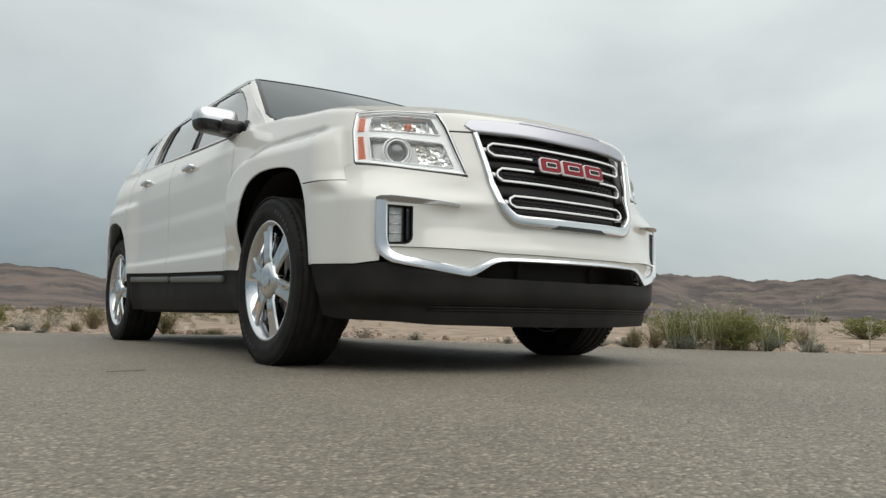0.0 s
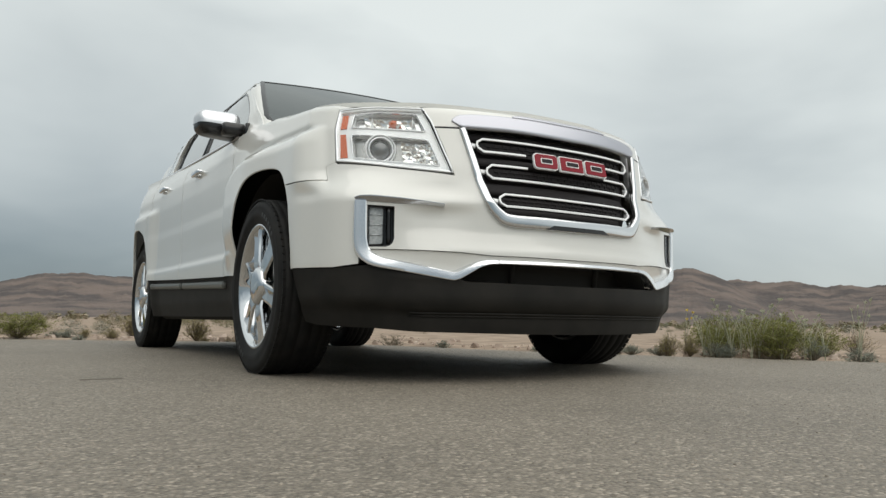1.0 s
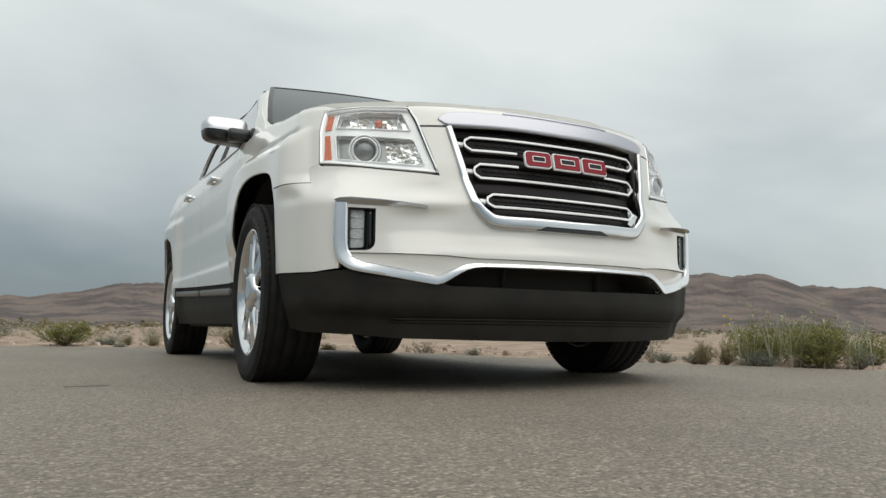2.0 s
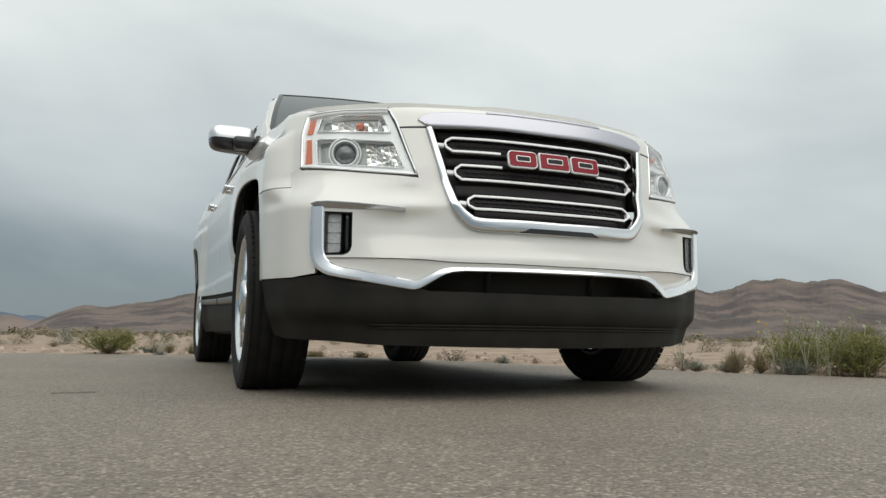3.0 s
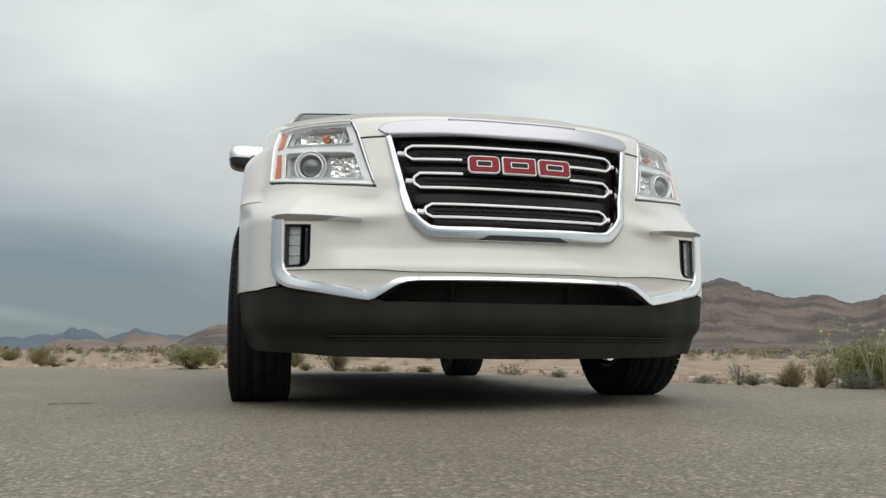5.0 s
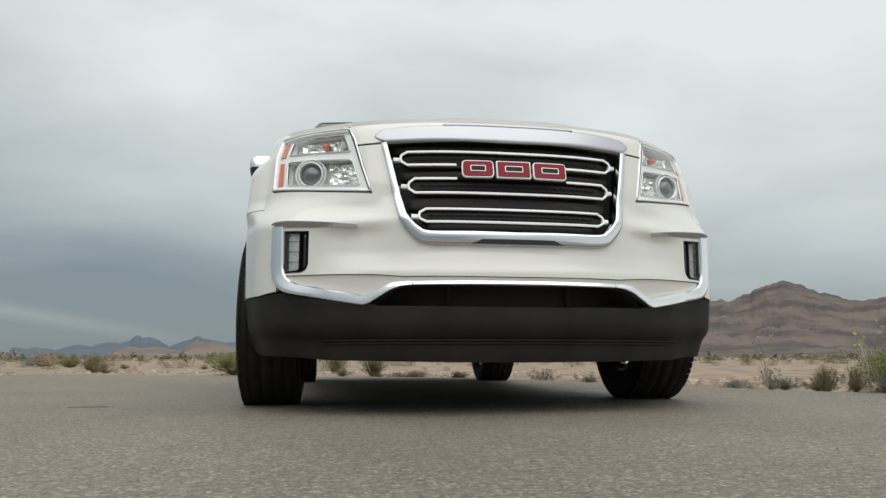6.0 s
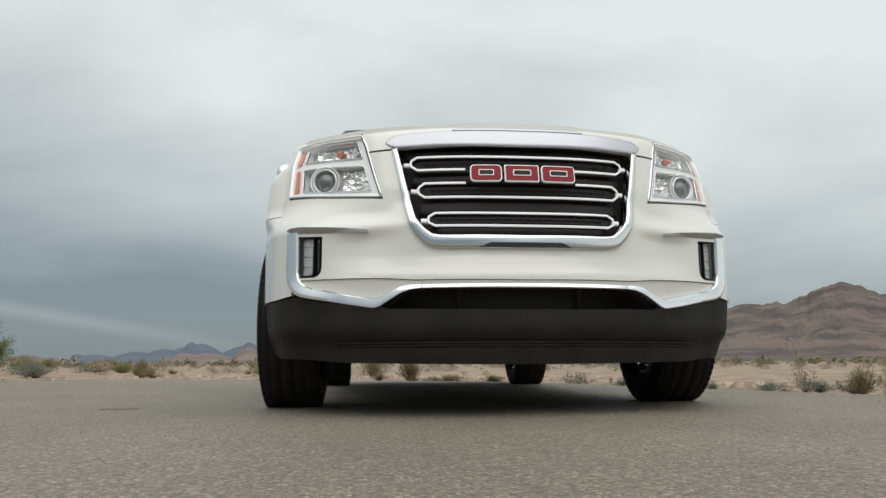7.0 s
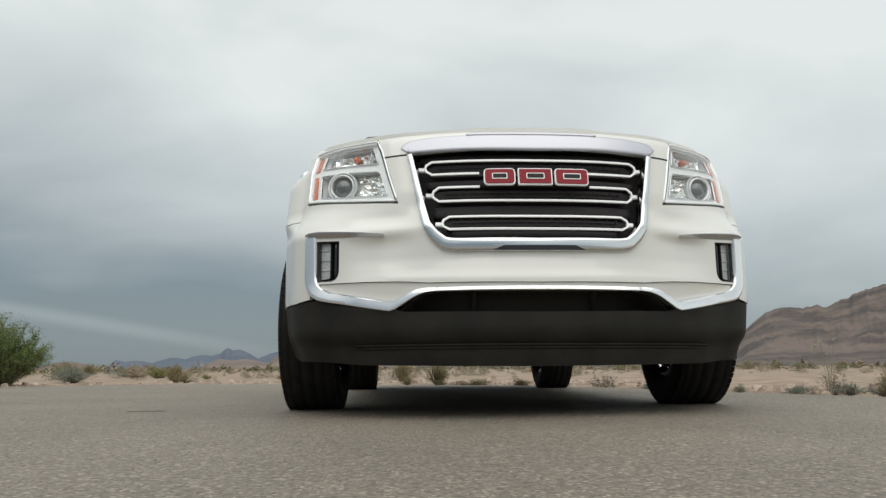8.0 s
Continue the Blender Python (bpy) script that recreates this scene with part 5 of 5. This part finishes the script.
# ---------------------------------------------------------------- desert plants
def leaf_material(name, dark, light, rough=0.7, thin=0.0):
    m = material(name, light, rough)
    n, k = m.node_tree.nodes, m.node_tree.links
    geo = n.new("ShaderNodeNewGeometry")
    ramp = n.new("ShaderNodeValToRGB")
    ramp.color_ramp.elements[0].color, ramp.color_ramp.elements[1].color = (*dark, 1), (*light, 1)
    k.new(geo.outputs["Random Per Island"], ramp.inputs["Fac"])
    k.new(ramp.outputs["Color"], n["Principled BSDF"].inputs["Base Color"])
    if thin:
        # thin leaves let light through
        glow, mix = n.new("ShaderNodeBsdfTranslucent"), n.new("ShaderNodeMixShader")
        mix.inputs[0].default_value = thin
        k.new(ramp.outputs["Color"], glow.inputs["Color"])
        k.new(n["Principled BSDF"].outputs[0], mix.inputs[1])
        k.new(glow.outputs[0], mix.inputs[2])
        k.new(mix.outputs[0], n["Material Output"].inputs["Surface"])
    return m


LEAF_GREEN = leaf_material("creosote_leaf", (0.135, 0.150, 0.036), (0.30, 0.30, 0.095), thin=0.4)
LEAF_DEEP = leaf_material("deep_creosote_leaf", (0.085, 0.130, 0.036), (0.20, 0.255, 0.08), thin=0.35)
LEAF_OLIVE = leaf_material("rabbitbrush_leaf", (0.20, 0.17, 0.065), (0.36, 0.31, 0.135), thin=0.4)
LEAF_SAGE = leaf_material("brittlebush_leaf", (0.17, 0.20, 0.165), (0.30, 0.33, 0.27), thin=0.3)
LEAF_PALE = leaf_material("pale_flower_stalk", (0.34, 0.35, 0.25), (0.50, 0.49, 0.36), thin=0.3)
LEAF_DRY = leaf_material("dry_grass", (0.30, 0.235, 0.14), (0.46, 0.38, 0.25), thin=0.3)
SCRUB_GREEN = leaf_material("far_creosote", (0.125, 0.125, 0.052), (0.18, 0.175, 0.08))
SCRUB_OLIVE = leaf_material("far_rabbitbrush", (0.175, 0.15, 0.08), (0.25, 0.215, 0.12))
SCRUB_SAGE = leaf_material("far_brittlebush", (0.18, 0.185, 0.145), (0.25, 0.255, 0.20))
SCRUB_DRY = leaf_material("far_dry_grass", (0.28, 0.225, 0.15), (0.37, 0.305, 0.21))
LEAF_DARK = leaf_material("dark_seed_head", (0.075, 0.070, 0.045), (0.17, 0.15, 0.09))
TWIG = leaf_material("grey_twig", (0.13, 0.105, 0.075), (0.27, 0.225, 0.165), 0.9)
PETAL = material("yellow_petal", (0.72, 0.52, 0.04), 0.6)


class Strokes:
    """Collects thin twigs and small leaves as plain faces."""

    def __init__(self):
        self.v, self.f = [], []

    def twig(self, points, r0, r1):
        n = len(points)
        base = len(self.v)
        for k, p in enumerate(points):
            r = r0 + (r1 - r0) * k / (n - 1)
            for j in range(3):
                a = 2.0944 * j
                self.v.append((p[0] + r * math.cos(a), p[1] + r * math.sin(a), p[2]))
        for k in range(n - 1):
            for j in range(3):
                a, b = base + 3 * k + j, base + 3 * k + (j + 1) % 3
                self.f.append((a, b, b + 3, a + 3))

    def leaf(self, p, way, length, wide, rng):
        d = Vector(way).normalized()
        side = d.cross(Vector((rng.uniform(-1, 1), rng.uniform(-1, 1), rng.uniform(-1, 1))))
        if side.length < 1e-3:
            return
        side = side.normalized() * wide * 0.5
        p, b = Vector(p), len(self.v)
        self.v += [tuple(p), tuple(p + d * length * 0.45 + side), tuple(p + d * length), tuple(p + d * length * 0.45 - side)]
        self.f.append((b, b + 1, b + 2, b + 3))


def shrub(name, label, seed, stems, leaves, leaf_mat, leaf_len, leaf_wide, spread=0.5, lean_pow=0.7, fill_from=0.35, twig_r=0.010, droop=0.0, flower=0):
    """A bush one metre wide and high, of many stems from one root, leafed on their outer parts."""
    rng = random.Random(seed)
    wood, green, gold = Strokes(), Strokes(), Strokes()
    lines = []
    for _ in range(stems):
        a, out = rng.uniform(0, 2 * math.pi), spread * rng.random() ** lean_pow
        top = rng.uniform(0.55, 1.0) * (1 - 0.55 * (out / max(spread, 1e-3)) ** 2)
        pts = []
        for k in range(6):
            t = k / 5
            w = 0.05 * t
            pts.append((out * t**0.8 * math.cos(a) + rng.uniform(-w, w), out * t**0.8 * math.sin(a) + rng.uniform(-w, w), top * t - droop * t * t))
        lines.append(pts)
        wood.twig(pts, twig_r, twig_r * 0.25)
        for _ in range(2):
            i = rng.randrange(2, 5)
            q = Vector(pts[i])
            tip = q + Vector((rng.uniform(-0.14, 0.14), rng.uniform(-0.14, 0.14), rng.uniform(0.02, 0.20)))
            branch = [tuple(q), tuple((q + tip) / 2 + Vector((rng.uniform(-0.02, 0.02), 0, 0))), tuple(tip)]
            wood.twig(branch, twig_r * 0.5, twig_r * 0.15)
            lines.append([tuple(q.lerp(tip, k / 5)) for k in range(6)])
    for _ in range(leaves):
        pts = rng.choice(lines)
        t = fill_from + (1 - fill_from) * rng.random() ** 0.8
        i = min(4, int(t * 5))
        q = Vector(pts[i]).lerp(Vector(pts[i + 1]), t * 5 - i)
        q += Vector((rng.gauss(0, 0.018), rng.gauss(0, 0.018), rng.gauss(0, 0.018)))
        q.z = max(0.01, q.z)
        green.leaf(q, (rng.uniform(-1, 1), rng.uniform(-1, 1), rng.uniform(-0.2, 1.2)), leaf_len * rng.uniform(0.6, 1.3), leaf_wide * rng.uniform(0.6, 1.3), rng)
    root = mesh_object(name, wood.v, wood.f, TWIG, None, smooth=False)
    tagged(root, label, "shrub", "desert shrubs by the road")
    mesh_object("foliage", green.v, green.f, leaf_mat, root, smooth=False)
    return root


def stalk_plant(seed):
    """Tall thin flower stalks with small heads."""
    rng = random.Random(seed)
    wood, heads = Strokes(), Strokes()
    for _ in range(4):
        a, out = rng.uniform(0, 6.28), rng.uniform(0.05, 0.55)
        top = rng.uniform(0.65, 1.0)
        pts = [(out * t * t * math.cos(a) + rng.uniform(-0.01, 0.01), out * t * t * math.sin(a), top * t) for t in (0, 0.25, 0.5, 0.75, 1.0)]
        wood.twig(pts, 0.012, 0.009)
        for _ in range(7):
            heads.leaf(pts[-1], (rng.uniform(-1, 1), rng.uniform(-1, 1), rng.uniform(0, 0.6)), 0.075, 0.045, rng)
    root = mesh_object("flower_stalk", wood.v, wood.f, LEAF_PALE, None, smooth=False)
    tagged(root, "thin pale flower stalks with small seed heads", "wildflower", "flower stalks by the road")
    tagged(mesh_object("flower_head", heads.v, heads.f, PETAL if seed == 4 else LEAF_PALE, root, smooth=False), kind="stuff")
    return root


def set_out(protos, places, seed, sink=0.01):
    """The prototypes and copies of them at (x, y, width, height), none on the road."""
    rng = random.Random(seed)
    spots = []
    for x, y, w, h in places:
        while edge_depth(x, y) < 0.07:
            x, y, w, h = -0.8 + 1.03 * (x + 0.8), -3.45 + 1.03 * (y + 3.45), w * 1.03, h * 1.03
        spots.append(Matrix.Translation((x, y, ground_height(x, y) - sink)) @ Matrix.Rotation(rng.uniform(0, 6.28), 4, "Z") @ Matrix.Diagonal((w * 1.15, w * 1.15, h * 1.12, 1)))
    n = len(protos)
    for k, m in enumerate(spots[n:]):
        copy_thing(protos[k % n], m)
    for ob, m in zip(protos, spots):
        ob.matrix_basis = m


GREEN_AT = [(-1.55, 5.0, 0.54, 0.26), (-5.28, 11.93, 0.34, 0.21), (-3.77, 9.7, 0.16, 0.09), (2.78, 0.51, 0.4, 0.3), (3.04, 0.32, 0.38, 0.32), (2.28, -0.42, 0.28, 0.27), (7.31, 1.15, 0.55, 0.3), (2.55, 0.30, 0.34, 0.27), (2.62, -0.10, 0.32, 0.30), (3.35, 0.05, 0.30, 0.24)]
OLIVE_AT = [(-1.42, 6.44, 0.31, 0.22), (-3.17, 6.12, 0.26, 0.17), (-3.38, 6.54, 0.28, 0.26), (-14.74, 32.45, 0.99, 0.55), (-0.98, 5.21, 0.17, 0.11), (-0.77, 4.99, 0.2, 0.12), (-0.45, 5.68, 0.35, 0.27), (-0.1, 3.77, 0.14, 0.08), (1.82, -0.02, 0.19, 0.15), (2.27, 0.33, 0.19, 0.16), (-0.14, 3.88, 0.31, 0.21), (-0.42, 3.98, 0.19, 0.09), (0.56, 3.17, 0.23, 0.07), (0.19, 3.42, 0.21, 0.08), (-3.64, 7.3, 0.34, 0.21), (-13.12, 26.1, 0.97, 0.58), (-5.68, 13.52, 0.48, 0.25), (-7.78, 19.35, 0.5, 0.36)]
SAGE_AT = [(-1.24, 5.51, 0.21, 0.09), (-1.09, 4.74, 0.2, 0.08), (-5.15, 7.63, 0.62, 0.25), (-1.13, 5.44, 0.22, 0.1), (1.68, 0.11, 0.19, 0.07), (2.04, -0.18, 0.21, 0.1), (2.49, -0.49, 0.21, 0.15), (2.56, -0.74, 0.24, 0.1), (1.79, 0.77, 0.16, 0.07), (2.16, 0.49, 0.22, 0.07), (2.42, 0.17, 0.18, 0.13), (1.8, 1.46, 0.12, 0.07), (2.11, 1.24, 0.16, 0.05), (1.29, 1.84, 0.16, 0.07), (-6.63, 11.0, 0.6, 0.28), (-7.43, 16.2, 0.44, 0.2), (-5.65, 12.97, 0.29, 0.18)]
DRY_AT = [(-2.33, 8.44, 0.25, 0.09), (-7.06, 16.06, 0.96, 0.34), (0.13, 3.92, 0.12, 0.07), (2.28, -0.26, 0.2, 0.1), (4.26, 0.31, 0.34, 0.2), (0.28, 3.49, 0.13, 0.07), (-6.24, 13.32, 0.67, 0.28), (-6.65, 14.8, 0.72, 0.33)]
BIG_AT = [(-5.0, 5.41, 0.97, 0.80)]
SPOT_AT = [(2.0, 0.9, 0.15, 0.07), (1.02, 2.11, 0.26, 0.13), (2.13, 0.9, 0.16, 0.16)]

set_out([shrub("green_bush", "green leafy creosote bush on sand by the road", 1, 70, 6500, LEAF_GREEN, 0.034, 0.013, 0.5, 0.65, 0.12, 0.006), shrub("green_bush", "green leafy creosote bush on sand by the road", 2, 66, 6000, LEAF_GREEN, 0.034, 0.013, 0.5, 0.65, 0.12, 0.006)], [(x, y, w * 1.3, h * 1.05) for x, y, w, h in GREEN_AT], 1)
set_out([shrub("olive_bush", "yellow-olive fine-stemmed bush on sand by the road", 3, 90, 2400, LEAF_OLIVE, 0.070, 0.010, 0.45, 0.8, 0.2), shrub("olive_bush", "yellow-olive fine-stemmed bush on sand by the road", 4, 80, 2200, LEAF_OLIVE, 0.070, 0.010, 0.5, 0.7, 0.2)], OLIVE_AT, 2)
set_out([shrub("sage_plant", "grey-green mounded brittlebush by the road", 5, 60, 4200, LEAF_SAGE, 0.036, 0.013, 0.5, 0.6, 0.15), shrub("sage_plant", "grey-green mounded brittlebush by the road", 6, 56, 4000, LEAF_SAGE, 0.036, 0.013, 0.5, 0.6, 0.15)], SAGE_AT, 3)
set_out([shrub("dry_tuft", "dry straw-coloured grass tuft on sand", 7, 90, 500, LEAF_DRY, 0.16, 0.010, 0.5, 0.8, 0.1, 0.006), shrub("dry_tuft", "dry straw-coloured grass tuft on sand", 8, 80, 450, LEAF_DRY, 0.16, 0.010, 0.5, 0.8, 0.1, 0.006)], DRY_AT, 4)
set_out([shrub("seed_plant", "sparse twiggy plant with dark seed heads", 10, 40, 700, LEAF_DARK, 0.040, 0.026, 0.55, 0.6, 0.25, 0.006)], SPOT_AT, 5)
set_out([shrub("large_bush", "tall dense green creosote bush beside the road", 11, 190, 34000, LEAF_DEEP, 0.022, 0.010, 0.5, 0.60, 0.04, 0.005)], BIG_AT, 6)

rng = random.Random(31)
stalks = [(x + rng.uniform(-0.15, 0.15), y + rng.uniform(-0.1, 0.15), rng.uniform(0.10, 0.2), rng.uniform(0.17, 0.30)) for x, y, _, _ in SAGE_AT[4:8]]
stalks += [(2.2 + 0.45 * k + rng.uniform(-0.2, 0.2), -0.4 - 0.25 * k + rng.uniform(0.0, 0.9), 0.16, rng.uniform(0.2, 0.34)) for k in range(9)]
stalks += [(rng.uniform(1.75, 2.75), rng.uniform(-0.95, 0.25), rng.uniform(0.13, 0.20), rng.uniform(0.22, 0.36)) for _ in range(12)]
set_out([stalk_plant(1), stalk_plant(2), stalk_plant(3)], stalks, 9)
set_out([stalk_plant(4)], [(2.45, 0.55, 0.14, 0.30)], 10)


# scrub of the open desert, far too many to count
def far_scrub():
    rng = random.Random(77)
    v, f, slots = [], [], []
    for _ in range(2800):
        r = 9.0 * (rng.uniform(1.0, 34.0) ** rng.uniform(0.55, 1.0))
        a = radians(rng.uniform(-46, 84))
        x, y = -1.0 + r * math.sin(a), -3.4 + r * math.cos(a)
        d = edge_depth(x, y)
        if d < 0.7:
            continue
        clump = noise.noise(Vector((x * 0.09, y * 0.09, 1.0)))
        if clump < -0.12 and rng.random() < 0.75:
            continue
        w = (0.08 + 0.34 * rng.random() ** 2.2) * (1 + min(r, 150) / 42)
        h = w * rng.uniform(0.32, 0.75)
        kind = rng.choices((0, 1, 2, 3), (0.26, 0.40, 0.10, 0.24))[0]
        z0 = ground_height(x, y)
        for _ in range(950 if r < 26 else 300 if r < 70 else 70):
            aa, rr, t = rng.uniform(0, 6.28), 0.42 * w * rng.random() ** 0.8, rng.random()
            px, py = x + rr * math.cos(aa), y + rr * math.sin(aa)
            pz = z0 + h * t * (1 - 0.6 * (2 * rr / w) ** 2)
            q = 0.17 if r < 26 else 0.34 if r < 70 else 0.85
            dx, dy, dz = rng.gauss(0, 0.16) * w * q, rng.gauss(0, 0.16) * w * q, rng.uniform(0.10, 0.32) * h * q
            sx, sy = -dy * 0.4 + rng.gauss(0, 0.03) * w * q, dx * 0.4 + rng.gauss(0, 0.03) * w * q
            b = len(v)
            v += [(px, py, pz), (px + dx * 0.5 + sx, py + dy * 0.5 + sy, pz + dz * 0.5), (px + dx, py + dy, pz + dz), (px + dx * 0.5 - sx, py + dy * 0.5 - sy, pz + dz * 0.6)]
            f.append((b, b + 1, b + 2, b + 3))
            slots.append(kind)
    ob = mesh_object("desert_scrub", v, f, None, None, smooth=False, mats=[SCRUB_GREEN, SCRUB_OLIVE, SCRUB_SAGE, SCRUB_DRY], slots=slots)
    tagged(ob, "scattered low olive and grey-green desert scrub", "scrub", kind="stuff")


far_scrub()

STONE = leaf_material("desert_stone", (0.28, 0.21, 0.165), (0.52, 0.42, 0.35), 0.9)
CHIP = leaf_material("loose_road_chip", (0.18, 0.156, 0.128), (0.36, 0.315, 0.26), 0.9)


def pebbles(name, label, category, spots, mat, seed):
    """Many small broken stones in one mesh: (x, y, z, size)."""
    rng = random.Random(seed)
    v, f = [], []
    for x, y, z, s in spots:
        b = len(v)
        turn = rng.uniform(0, 6.28)
        for k in range(5):
            a = turn + 1.2566 * k + rng.uniform(-0.25, 0.25)
            q = s * rng.uniform(0.8, 1.2)
            v.append((x + q * math.cos(a), y + q * math.sin(a), z - 0.25 * s))
        for k in range(4):
            a = turn + 0.5 + 1.5708 * k + rng.uniform(-0.3, 0.3)
            q = s * rng.uniform(0.4, 0.8)
            v.append((x + q * math.cos(a), y + q * math.sin(a), z + s * rng.uniform(0.45, 0.8)))
        f += [(b + 5, b + 6, b + 7, b + 8), (b, b + 1, b + 5), (b + 1, b + 6, b + 5), (b + 1, b + 2, b + 6), (b + 2, b + 7, b + 6), (b + 2, b + 3, b + 7), (b + 3, b + 8, b + 7), (b + 3, b + 4, b + 8), (b + 4, b, b + 5), (b + 4, b + 5, b + 8)]
    return tagged(mesh_object(name, v, f, mat, None, smooth=False), label, category, kind="stuff")


rng = random.Random(12)
spots = []
while len(spots) < 1500:
    k = rng.randrange(40, len(EDGE) - 40)
    ex, ey = EDGE[k]
    x, y = ex + rng.uniform(-0.4, 1.0) * 1.2, ey + rng.uniform(-0.3, 1.0) * 2.0
    d = edge_depth(x, y)
    if 0.02 < d < 2.5:
        s = 0.006 + 0.045 * rng.random() ** 5
        spots.append((x, y, ground_height(x, y), s))
pebbles("roadside_gravel", "pale pinkish-tan stones along the road edge", "gravel", spots, STONE, 5)
spots = [(rng.uniform(-3.6, 2.6), -3.35 + 5.2 * rng.random() ** 2.2, 0.0, rng.uniform(0.0012, 0.0036)) for _ in range(9000)]
spots = [(x, y, road_z(x, y), q) for x, y, _, q in spots]
pebbles("road_chips", "pale stone chips in the worn asphalt", "gravel", spots, CHIP, 6)

# a dark tar streak on the road
TAR = material("old_tar", (0.150, 0.135, 0.114), 0.9)
rng = random.Random(8)
line = [(-1.66 + 0.022 * k, -0.215 + 0.003 * k + rng.uniform(-0.006, 0.006), 0.006 + 0.010 * math.sin(math.pi * k / 11) * rng.uniform(0.5, 1.0)) for k in range(12)]
line = [(x * 0.6 - 0.64, y, w * 0.6) for x, y, w in line]
verts = [(x, y + w, road_z(x, y) + 0.004) for x, y, w in line] + [(x, y - w, road_z(x, y) + 0.004) for x, y, w in line]
verts += [(x, y, z - 0.006) for x, y, z in verts]
n = len(line)
faces = [(k, n + k, n + k + 1, k + 1) for k in range(n - 1)] + [(2 * n + k, k, k + 1, 2 * n + k + 1) for k in range(n - 1)] + [(n + k, 3 * n + k, 3 * n + k + 1, n + k + 1) for k in range(n - 1)]
tagged(mesh_object("tar_streak", verts, faces, TAR, None), "dark tar streak on the grey road", "tar streak", kind="structure")
